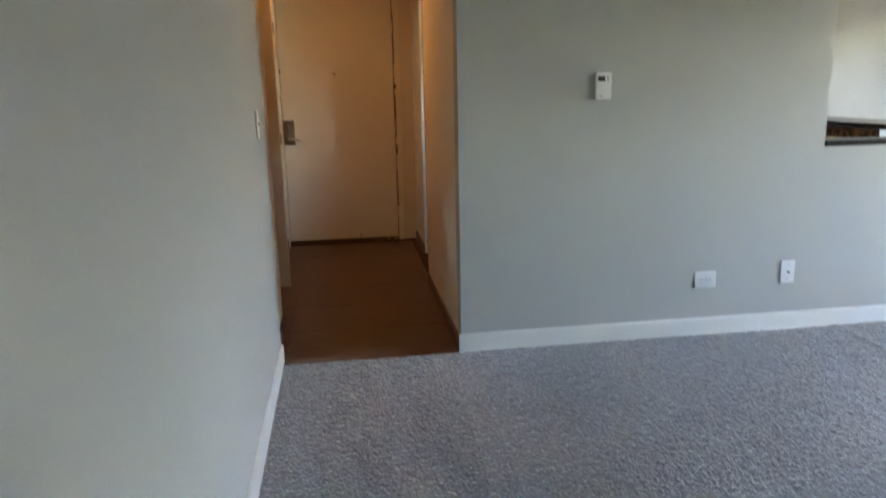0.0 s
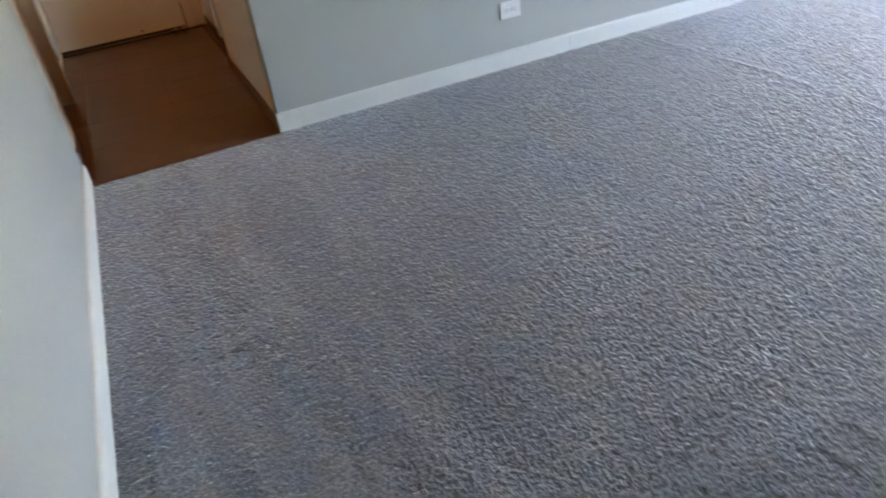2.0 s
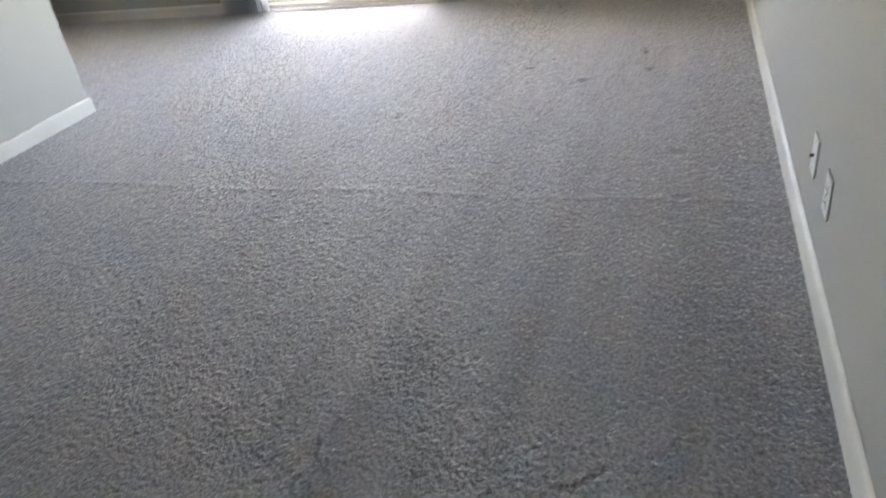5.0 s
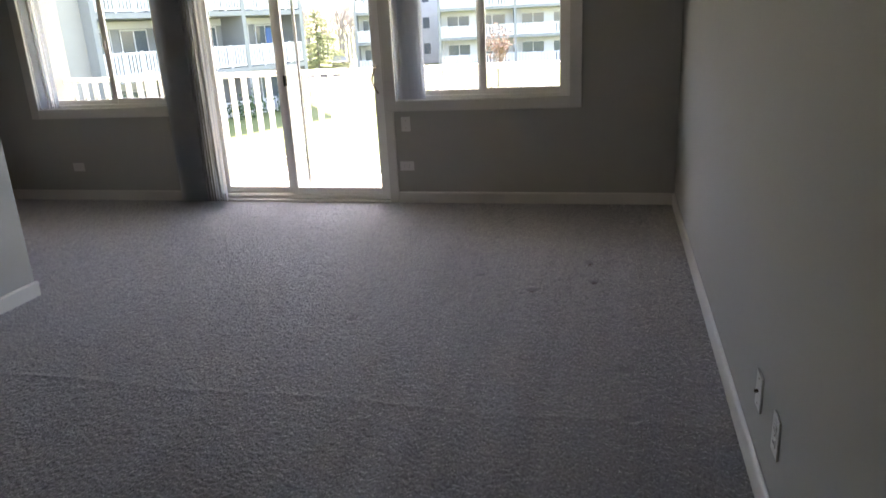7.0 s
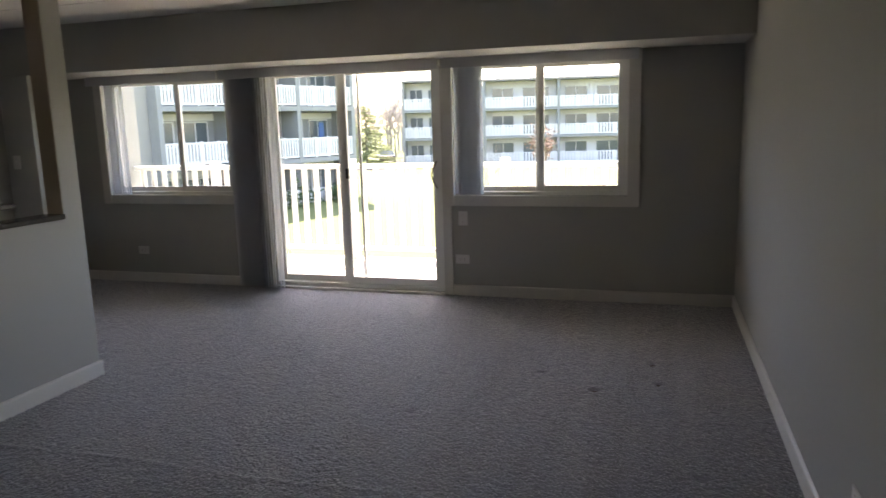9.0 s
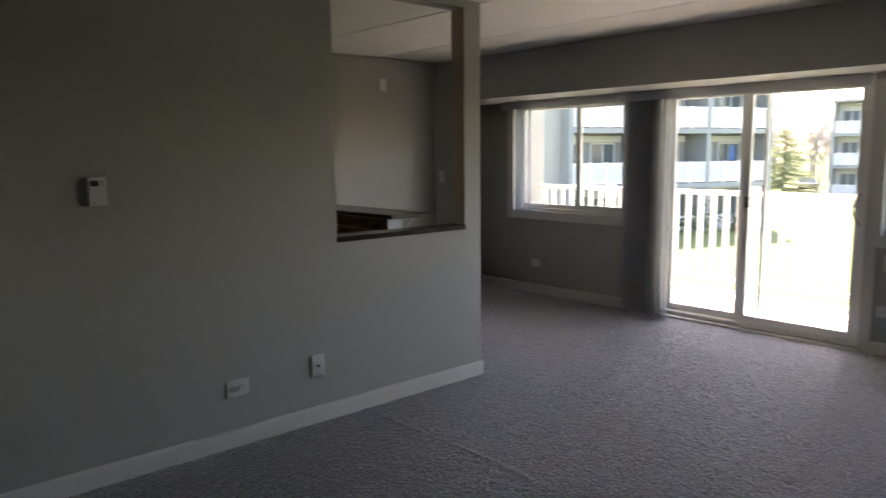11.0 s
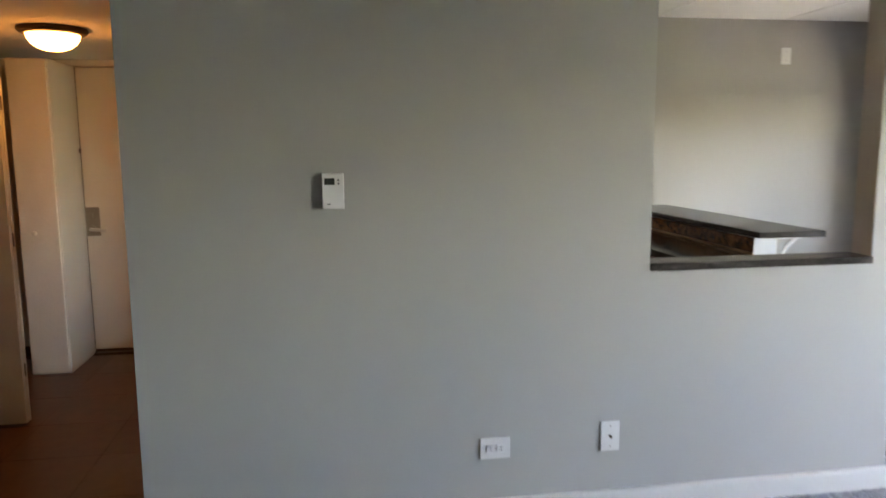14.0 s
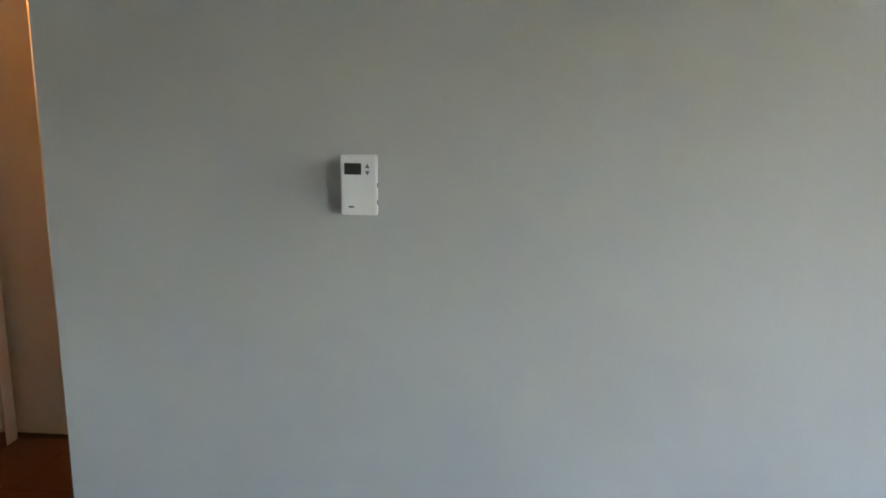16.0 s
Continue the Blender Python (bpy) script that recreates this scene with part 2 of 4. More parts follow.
def lathe(profile, m, segments=32):
    """A turned body from (radius, height) pairs."""
    bm = bmesh.new()
    rings = []
    for r, h in profile:
        rings.append([bm.verts.new(m @ Vector((r * math.cos(2 * math.pi * i / segments), r * math.sin(2 * math.pi * i / segments), h))) for i in range(segments)])
    for a, b in zip(rings, rings[1:]):
        for i in range(segments):
            j = (i + 1) % segments
            bm.faces.new((a[i], a[j], b[j], b[i]))
    bm.faces.new(rings[0])
    bm.faces.new(rings[-1])
    return bm


def tube(points, radius, segments=8):
    """A bent round bar through the points."""
    bm = bmesh.new()
    pts = [Vector(p) for p in points]
    rings = []
    for i, p in enumerate(pts):
        d = (pts[min(i + 1, len(pts) - 1)] - pts[max(i - 1, 0)]).normalized()
        side = d.cross(Vector((0.13, 0.31, 0.94))).normalized()
        up = side.cross(d)
        rr = radius[i] if isinstance(radius, (list, tuple)) else radius
        rings.append([bm.verts.new(p + rr * (side * math.cos(2 * math.pi * k / segments) + up * math.sin(2 * math.pi * k / segments))) for k in range(segments)])
    for a, b in zip(rings, rings[1:]):
        for k in range(segments):
            bm.faces.new((a[k], a[(k + 1) % segments], b[(k + 1) % segments], b[k]))
    bm.faces.new(rings[0])
    bm.faces.new(rings[-1])
    return bm


def wall(name, axis, near, far, u0, u1, z0, z1, holes=(), mat=None, label=""):
    """A wall with thickness across axis ('x' or 'y') from near to far, and openings (u0, u1, z0, z1) right through it."""
    us = sorted({u0, u1, *(h[0] for h in holes), *(h[1] for h in holes)})
    zs = sorted({z0, z1, *(h[2] for h in holes), *(h[3] for h in holes)})
    us, zs = [u for u in us if u0 <= u <= u1], [z for z in zs if z0 <= z <= z1]

    def solid(i, j):
        if not (0 <= i < len(us) - 1 and 0 <= j < len(zs) - 1):
            return False
        u, z = (us[i] + us[i + 1]) / 2, (zs[j] + zs[j + 1]) / 2
        return not any(h[0] < u < h[1] and h[2] < z < h[3] for h in holes)

    bm, cache = bmesh.new(), {}

    def vert(d, i, j):
        if (d, i, j) not in cache:
            cache[d, i, j] = bm.verts.new((d, us[i], zs[j]) if axis == "x" else (us[i], d, zs[j]))
        return cache[d, i, j]

    for i in range(len(us) - 1):
        for j in range(len(zs) - 1):
            if not solid(i, j):
                continue
            for d in (near, far):
                bm.faces.new((vert(d, i, j), vert(d, i + 1, j), vert(d, i + 1, j + 1), vert(d, i, j + 1)))
            for di, dj, a, b in ((-1, 0, (i, j), (i, j + 1)), (1, 0, (i + 1, j), (i + 1, j + 1)), (0, -1, (i, j), (i + 1, j)), (0, 1, (i, j + 1), (i + 1, j + 1))):
                if not solid(i + di, j + dj):
                    bm.faces.new((vert(near, *a), vert(near, *b), vert(far, *b), vert(far, *a)))
    return tagged(finish(name, bm, mat or PAINT), label or "matte painted plaster wall", "wall", kind="structure")


def structure(name, bm, mat, label, category):
    return tagged(finish(name, bm, mat), label, category, kind="structure")


def thing(name, label, category, at=(0, 0, 0), turn=0.0, group=""):
    e = new(name)
    e.empty_display_size = 0.1
    e.matrix_world = pose(*at, 0, 0, turn)
    return tagged(e, label, category, group)


# ---- the shell ----
XW, YN, YS, XL, ZC = 5.39, 2.42, -3.82, -0.905, 2.38
HALL_X, DOOR_Y, HALL_Z = -0.935, 2.79, 2.08

wall("wall_north_living", "y", 0.0, 0.115, 0.0, 3.015, 0.0, ZC, [(1.918, 2.878, 0.978, 2.335)], label="grey painted partition with an open pass-through")
wall("wall_south", "y", YS, YS - 0.15, XL - 0.15, XW + 0.16, 0.0, ZC, label="plain grey painted long wall")
wall("wall_west", "x", XL, XL - 0.15, YS, 0.06, 0.0, ZC, label="plain grey painted end wall")
wall("wall_east", "x", XW, XW + 0.16, YS, YN + 0.3, 0.0, ZC, [(0.50, 1.885, 0.857, 1.955), (-1.50, 0.16, 0.02, 1.985), (-3.01, -1.60, 0.857, 1.955)], label="grey painted outside wall with windows and a sliding door")
wall("wall_north_kitchen", "y", YN, YN + 0.15, 0.2, XW, 0.0, ZC, mat=KITCHEN_PAINT, label="warm pale grey painted kitchen wall")
wall("wall_hall_east", "x", 0.0, 0.12, 0.115, 1.34, 0.0, ZC, (), WARM_PAINT, "painted hall wall with an opening to the kitchen")
wall("wall_hall_pier", "x", 0.075, 0.20, 2.2, DOOR_Y, 0.0, ZC, (), WARM_PAINT, "painted hall pier beside the entrance door")
wall("wall_hall_kitchen_header", "x", 0.001, 0.119, 1.341, 2.199, 2.05, ZC, (), WARM_PAINT, "painted header over the kitchen opening")
wall("wall_hall_west", "x", HALL_X, -1.41, 0.06, 0.58, 0.0, ZC, (), WARM_PAINT, "painted hall wall with brown baseboard")
wall("wall_hall_north", "y", DOOR_Y, DOOR_Y + 0.15, -2.6, 0.20, 0.0, ZC, [(-1.06, -0.05, 0.0, 2.06)], WARM_PAINT, "painted hall end wall with the entrance door")
wall("wall_hall_closet", "x", -1.17, -1.41, 0.58, 1.34, 0.0, ZC, (), WARM_PAINT)
wall("wall_hall_closet_back", "x", -1.295, -1.41, 1.34, 1.66, 0.0, ZC, (), WARM_PAINT)
wall("wall_corridor_south", "y", 1.66, 1.55, -2.6, -1.41, 0.0, ZC, (), WARM_PAINT)
wall("wall_corridor_west", "x", -2.6, -2.75, 1.08, DOOR_Y + 0.15, 0.0, ZC, (), WARM_PAINT)
wall("wall_hall_header", "y", 0.0, 0.10, HALL_X, 0.0, 1.985, ZC, (), PAINT, "grey painted header over the hall opening")
# unseen backing, added to stop daylight leaking in round the entrance door
wall("wall_door_backing", "y", DOOR_Y + 0.152, DOOR_Y + 0.4, -2.75, 0.6, -0.2, ZC, (), GREY_SIDING, "unseen dark backing that blocks daylight behind the entrance door")
wall("wall_corner_pier", "x", 4.74, 4.93, 2.09, YN, 0.0, 1.97, (), PAINT, "shallow grey painted corner pier")

bm = bmesh.new()
edges = [-1.1, 0.02, 1.02, 2.03, 3.035, 4.04, 5.06, 6.1]
for a, b in zip(edges, edges[1:]):
    add_box(bm, a + 0.007, b - 0.007, YS - 0.15, DOOR_Y + 0.2, ZC, ZC + 0.14, 0.006)
add_box(bm, -2.8, 5.56, YS - 0.15, DOOR_Y + 0.2, ZC + 0.1405, ZC + 0.2)
structure("ceiling", bm, CEILING, "white painted concrete plank ceiling with open seams", "ceiling")
structure("ceiling_hall", box(-2.6, -0.001, 0.101, DOOR_Y - 0.001, HALL_Z, HALL_Z + 0.1), CEILING, "lowered white painted hall ceiling", "ceiling")
structure("soffit", box(4.76, XW - 0.002, YS + 0.001, YN - 0.001, 1.972, ZC - 0.002, 0.004), PAINT, "grey painted dropped soffit over the windows", "soffit")

# floors
nx, ny = 780, 780
gx, gy = np.meshgrid(np.linspace(XL + 0.001, XW - 0.001, nx), np.linspace(YS + 0.001, YN - 0.001, ny), indexing="ij")
rng = np.random.default_rng(4)
gz = rng.normal(0, 0.002, gx.shape)
# dents left in the pile by furniture
for cx, cy, rx, ry, ang, depth in ((3.90, -3.23, 0.035, 0.022, 0, 0.014), (3.57, -3.265, 0.022, 0.02, 0, 0.02), (3.41, -2.93, 0.022, 0.028, 0.3, 0.016),
                                   (3.63, -2.60, 0.018, 0.024, 0, 0.011), (2.50, -3.43, 0.03, 0.04, 0, 0.009), (2.11, -3.445, 0.02, 0.035, 0, 0.011), (2.9, -2.05, 0.02, 0.03, 0, 0.006)):
    dx, dy = gx - cx, gy - cy
    u, v = dx * math.cos(ang) + dy * math.sin(ang), -dx * math.sin(ang) + dy * math.cos(ang)
    gz = gz - depth * np.exp(-((u / rx) ** 2 + (v / ry) ** 2) ** 2)
# scuffs where a foot has pushed the pile up in short ridges
for cx, cy, ang, length in ((0.70, -1.61, 1.15, 0.16), (0.785, -2.355, 1.1, 0.15), (1.5, -0.72, 0.9, 0.14), (0.35, -0.75, 1.2, 0.13), (-0.45, -1.15, 1.35, 0.15), (-0.2, -0.8, 1.7, 0.12), (-0.6, -0.5, 1.5, 0.12), (2.3, -0.5, 0.3, 0.2)):
    dx, dy = gx - cx, gy - cy
    u, v = dx * math.cos(ang) + dy * math.sin(ang), -dx * math.sin(ang) + dy * math.cos(ang)
    gz = gz + 0.0032 * np.exp(-(u / length) ** 4) * np.exp(-((v - 0.15 * u * u) / 0.03) ** 2)
# a seam between two widths of carpet, its edge a little proud
gz = gz + 0.0045 * np.exp(-((gx - 2.09 - 0.012 * np.sin(gy * 5)) / 0.016) ** 2) * (0.65 + 0.35 * np.sin(gy * 11 + 2 * np.sin(gy * 3)))
keep = ~((gx < -0.001) & (gy > -0.02)) & ~((gx < 2.15) & (gy > 0.1))
idx = np.arange(nx * ny).reshape(nx, ny)
quads = np.stack([idx[:-1, :-1], idx[1:, :-1], idx[1:, 1:], idx[:-1, 1:]], -1)
ok = keep[:-1, :-1] & keep[1:, :-1] & keep[1:, 1:] & keep[:-1, 1:]
quads = quads[ok]
jx, jy = rng.normal(0, 0.0014, gx.shape), rng.normal(0, 0.0014, gx.shape)
jx[0], jx[-1], jy[:, 0], jy[:, -1] = 0, 0, 0, 0
me = bpy.data.meshes.new("floor_carpet")
me.from_pydata(np.stack([gx + jx, gy + jy, gz], -1).reshape(-1, 3), [], quads)
me.materials.append(CARPET)
me.shade_smooth()
tagged(new("floor_carpet", me), "grey cut-pile carpet with vacuum marks", "carpet", kind="structure")
structure("floor_slab", box(-2.8, XW + 0.16, YS - 0.15, DOOR_Y + 0.15, -0.2, -0.012), GROUT, "brown grouted screed under the floor finishes", "floor")

# ---- baseboards ----


def baseboard(name, axis, at, out, u0, u1, mat=TRIM, h=0.093, t=0.014, label="white painted wooden baseboard"):
    """Out is +1 or -1: the way it stands proud of the wall."""
    bm = bmesh.new()
    prof = [(0, -0.01), (t, -0.01), (t, h - 0.012), (t * 0.75, h - 0.004), (t * 0.35, h), (0, h)]
    ends = []
    for u in (u0, u1):
        ends.append([bm.verts.new((at + out * d, u, z) if axis == "x" else (u, at + out * d, z)) for d, z in prof])
    n = len(prof)
    for i in range(n):
        bm.faces.new((ends[0][i], ends[0][(i + 1) % n], ends[1][(i + 1) % n], ends[1][i]))
    bm.faces.new(ends[0])
    bm.faces.new(ends[1])
    return structure(name, bm, mat, label, "baseboard")


baseboard("baseboard_north_a", "y", -0.001, -1, -0.012, 1.655)
baseboard("baseboard_north_b", "y", -0.001, -1, 1.657, 3.029)
baseboard("baseboard_partition_end", "x", 3.016, 1, -0.001, 0.115)
baseboard("baseboard_west", "x", XL + 0.001, 1, YS, 0.03)
baseboard("baseboard_south", "y", YS + 0.001, 1, XL, XW)
baseboard("baseboard_east_a", "x", XW - 0.001, -1, 0.28, YN - 0.001, h=0.093)
baseboard("baseboard_east_b", "x", XW - 0.001, -1, YS + 0.016, -1.58, h=0.093)
baseboard("baseboard_kitchen", "y", YN - 0.001, -1, 3.1, 4.739)
for nm, ax, a, o, u0, u1 in (("a", "x", -0.001, -1, 0.01, 1.34), ("b", "x", 0.074, -1, 2.2, DOOR_Y), ("c", "x", HALL_X + 0.001, 1, 0.06, 0.58), ("e", "x", -1.169, 1, 0.58, 1.264), ("d", "y", DOOR_Y - 0.001, -1, -2.6, -1.42)):
    baseboard("baseboard_hall_" + nm, ax, a, o, u0, u1, BROWN_BASE, 0.07, 0.01, "dark brown wooden hall baseboard")

# ---- window wall ----


def casing(name, y0, y1, z0, z1, side=0.09, bottom=0.085, top=0.015):
    bm = bmesh.new()
    x0, x1 = XW - 0.018, XW + 0.002
    add_box(bm, x0, x1, y0 - side, y0, z0 - bottom, z1 + top, 0.003)
    add_box(bm, x0, x1, y1, y1 + side, z0 - bottom, z1 + top, 0.003)
    add_box(bm, x0, x1, y0 + 0.0005, y1 - 0.0005, z0 - bottom, z0, 0.003)
    return bm


def sash(parent, y0, y1, z0, z1, x, w=0.045, d=0.03, label="white vinyl sash"):
    """One framed pane."""
    bm = bmesh.new()
    add_box(bm, x, x + d, y0, y0 + w, z0, z1, 0.004)
    add_box(bm, x, x + d, y1 - w, y1, z0, z1, 0.004)
    add_box(bm, x + 0.001, x + d - 0.001, y0 + w, y1 - w, z0, z0 + w, 0.003)
    add_box(bm, x + 0.001, x + d - 0.001, y0 + w, y1 - w, z1 - w, z1, 0.003)
    s = part("sash", bm, VINYL, parent, label)
    g = part("pane", box(x + d / 2 - 0.003, x + d / 2 + 0.003, y0 + w - 0.005, y1 - w + 0.005, z0 + w - 0.005, z1 - w + 0.005), GLASS, s, "clear window glass")
    g.visible_shadow = False
    return s


def frame_ring(parent, y0, y1, z0, z1, x0, x1, w=0.03, name="window_frame"):
    bm = bmesh.new()
    add_box(bm, x0, x1, y0, y0 + w, z0, z1, 0.003)
    add_box(bm, x0, x1, y1 - w, y1, z0, z1, 0.003)
    add_box(bm, x0 + 0.001, x1 - 0.001, y0 + w, y1 - w, z0, z0 + w, 0.003)
    add_box(bm, x0 + 0.001, x1 - 0.001, y0 + w, y1 - w, z1 - w, z1, 0.003)
    return part(name, bm, VINYL, parent)


def sliding_window(name, y0, y1, mid):
    z0, z1 = 0.857, 1.955
    w = tagged(new(name), "white vinyl sliding window with two panes", "window", kind="structure")
    frame_ring(w, y0, y1, z0, z1, XW + 0.03, XW + 0.13)
    part("window_casing", casing(name, y0, y1, z0, z1), TRIM, w, "painted wooden casing")
    sash(w, mid + 0.005, y1 - 0.03, z0 + 0.03, z1 - 0.03, XW + 0.085, 0.04)
    sash(w, y0 + 0.03, mid + 0.02, z0 + 0.03, z1 - 0.03, XW + 0.045, 0.05)
    part("sash_latch", box(XW + 0.03, XW + 0.044, mid - 0.012, mid + 0.012, 1.36, 1.44, 0.003), VINYL, w)
    return w


sliding_window("window_1", 0.50, 1.885, 1.09)
sliding_window("window_2", -3.01, -1.60, -2.32)

d = tagged(new("door_2"), "white sliding glass patio door with two panels", "sliding door", kind="structure")
frame_ring(d, -1.50, 0.16, 0.02, 1.985, XW + 0.02, XW + 0.13, 0.035, "door_frame")
sash(d, -0.572, 0.125, 0.055, 1.95, XW + 0.085, 0.055, 0.03, "fixed glazed panel")
sl = sash(d, -1.465, -0.565, 0.055, 1.95, XW + 0.04, 0.06, 0.035, "sliding glazed panel")
part("latch", box(XW + 0.012, XW + 0.04, -0.632, -0.606, 1.0, 1.09, 0.005), DARK_PLASTIC, sl, "black latch")
part("pull_handle", tube([(XW + 0.04, -1.437, 0.92), (XW + 0.012, -1.432, 0.94), (XW - 0.004, -1.415, 0.99), (XW - 0.008, -1.405, 1.03), (XW - 0.004, -1.415, 1.07), (XW + 0.012, -1.432, 1.12), (XW + 0.04, -1.437, 1.14)], 0.008), STEEL, sl, "curved metal pull handle")
part("screen_stile", box(XW + 0.117, XW + 0.132, -0.722, -0.697, 0.06, 1.95, 0.003), VINYL, d, "grey insect screen stile")
part("threshold", box(XW - 0.03, XW + 0.14, -1.50, 0.16, -0.005, 0.02, 0.004), VINYL, d, "white track and threshold")
bm = bmesh.new()
add_box(bm, XW - 0.018, XW + 0.002, -1.575, -1.50, 0.0, 0.769, 0.003)
add_box(bm, XW - 0.0165, XW + 0.002, -1.5095, -1.4990, 0.769, 1.97, 0.002)
add_box(bm, XW - 0.018, XW + 0.002, 0.16, 0.25, 0.0, 1.97, 0.003)
part("door_casing", bm, TRIM, d, "painted wooden casing")


def vertical_blind(y0, y1, ztop, zbot, x, rail0, rail1, count, label):
    """A headrail with slats drawn together to one side."""
    b = thing("vertical_blind", label, "blind", (x, (rail0 + rail1) / 2, 0), group="window blinds")
    off = Vector((x, (rail0 + rail1) / 2, 0))

    def local(bm):
        bmesh.ops.translate(bm, verts=bm.verts, vec=-off)
        return bm

    bm = box(x - 0.022, x + 0.022, rail0, rail1, ztop, ztop + 0.04, 0.004)
    part("headrail", local(bm), VINYL, b, "white metal headrail")
    part("valance", local(box(x - 0.065, x - 0.058, rail0, rail1, ztop - 0.03, ztop + 0.05, 0.002)), BLIND, b, "grey vinyl valance strip")
    if count > 10:
        part("wand", local(tube([(x - 0.05, y0 - 0.02, ztop), (x - 0.05, y0 - 0.022, 1.2), (x - 0.048, y0 - 0.03, 0.45)], 0.004, 6)), VINYL, b, "clear plastic tilt wand")
        part("pull_chain", local(tube([(x - 0.03, y0 - 0.05, ztop), (x - 0.03, y0 - 0.052, 0.9), (x - 0.03, y0 - 0.06, 0.2), (x - 0.03, y0 - 0.075, 0.17), (x - 0.03, y0 - 0.085, 0.22), (x - 0.03, y0 - 0.08, 1.0), (x - 0.03, y0 - 0.075, ztop)], 0.0025, 5)), VINYL, b, "white bead pull chain")
    for i in range(count):
        yc = y0 + (y1 - y0) * (i + 0.5) / count
        a = radians((12 if count > 10 and yc > 0.2 else 62 if count > 10 else 38) + random.uniform(-9, 9))
        bm = bmesh.new()
        cols = []
        for k in range(5):
            s = (k / 4 - 0.5) * 0.089
            bow = 0.006 * (1 - (k / 2 - 1) ** 2)
            px, py = x + s * math.sin(a) + bow * math.cos(a), yc + s * math.cos(a) - bow * math.sin(a)
            cols.append([bm.verts.new((px, py, z)) for z in (zbot + random.uniform(-0.003, 0.003), ztop)])
        for p, q in zip(cols, cols[1:]):
            bm.faces.new((p[0], q[0], q[1], p[1]))
        bmesh.ops.solidify(bm, geom=bm.faces[:], thickness=0.0012)
        part("slat", local(bm), BLIND, b)
    return b


vertical_blind(0.0, 0.45, 1.92, 0.025, 5.30, -1.52, 0.50, 17, "grey vertical slat blind drawn aside at the patio door")
vertical_blind(1.60, 1.80, 1.92, 0.875, 5.32, 0.53, 1.95, 8, "short grey vertical slat blind drawn aside at the window")
vertical_blind(-1.86, -1.64, 1.92, 0.875, 5.32, -3.08, -1.55, 8, "short grey vertical slat blind drawn aside at the window")

# ---- wall fittings ----


def wall_plate(kind, at, normal, horizontal=False, w=0.078, h=0.12, label="white plastic cover plate"):
    """A cover plate on a wall; normal is the degrees by which its face is turned from -y."""
    e = thing("wall_plate" if kind == "blank" else kind, label, "outlet" if kind == "wall_outlet" else "switch plate", at, normal, "wall plates")
    pw, ph = (h, w) if horizontal else (w, h)
    part("plate", box(-pw / 2, pw / 2, -0.006, 0.0, -ph / 2, ph / 2, 0.002), PLASTIC, e)
    if kind == "wall_outlet":
        for s in (-1, 1):
            dx, dz = (s * 0.021, 0) if horizontal else (0, s * 0.021)
            r = part("receptacle", box(dx - 0.0165, dx + 0.0165, -0.0085, -0.005, dz - 0.0145, dz + 0.0145, 0.003), PLASTIC, e)
            bm = bmesh.new()
            for q in (-0.006, 0.006):
                if horizontal:
                    add_box(bm, dx - 0.005, dx + 0.005, -0.0092, -0.008, dz + q - 0.0012, dz + q + 0.0012)
                else:
                    add_box(bm, dx + q - 0.0012, dx + q + 0.0012, -0.0092, -0.008, dz - 0.005, dz + 0.005)
            part("slots", bm, DARK_PLASTIC, r, "dark slots")
        part("screw", cyl(0.003, 0.002, pose(0, -0.0065, 0, 90, 0, 0), 10), STEEL, e)
    elif kind == "coax_outlet":
        part("jack", cyl(0.0055, 0.014, pose(0, -0.011, 0, 90, 0, 0), 12), DARK_METAL, e, "threaded cable jack")
        for s in (-1, 1):
            part("screw", cyl(0.003, 0.002, pose(0, -0.0065, s * 0.042, 90, 0, 0), 10), STEEL, e)
    elif kind == "light_switch":
        part("toggle", box(-0.005, 0.005, -0.016, -0.004, -0.006, 0.012, 0.002), PLASTIC, e)
        for s in (-1, 1):
            part("screw", cyl(0.003, 0.002, pose(0, -0.0065, s * 0.03, 90, 0, 0), 10), STEEL, e)
    else:
        for s in (-1, 1):
            part("screw", cyl(0.003, 0.002, pose(0, -0.0065, s * 0.03, 90, 0, 0), 10), STEEL, e)
    return e


wall_plate("wall_outlet", (1.305, 0.0, 0.301), 0, True, 0.085, 0.118, "white horizontal duplex outlet on the grey wall")
wall_plate("coax_outlet", (1.772, 0.0, 0.318), 0, False, 0.078, 0.122, "white cable television outlet on the grey wall")
wall_plate("blank", (4.075, YN, 2.12), 0, label="blank white cover plate high on the wall")
wall_plate("light_switch", (4.74, 2.315, 1.215), -90, label="white toggle light switch on the corner pier")
wall_plate("coax_outlet", (1.84, YS, 0.30), 180, label="white cable outlet low on the long wall")
wall_plate("wall_outlet", (1.585, YS, 0.30), 180, label="white duplex outlet low on the long wall")
wall_plate("blank", (XW, -1.67, 0.665), -90, label="blank white plate below the window")
wall_plate("wall_outlet", (XW, -1.66, 0.315), -90, True, label="white horizontal outlet below the window")
wall_plate("wall_outlet", (XW, 1.58, 0.315), -90, True, label="white horizontal outlet below the window")
wall_plate("light_switch", (XL, -0.25, 1.18), 90, label="white toggle light switch beside the hall")

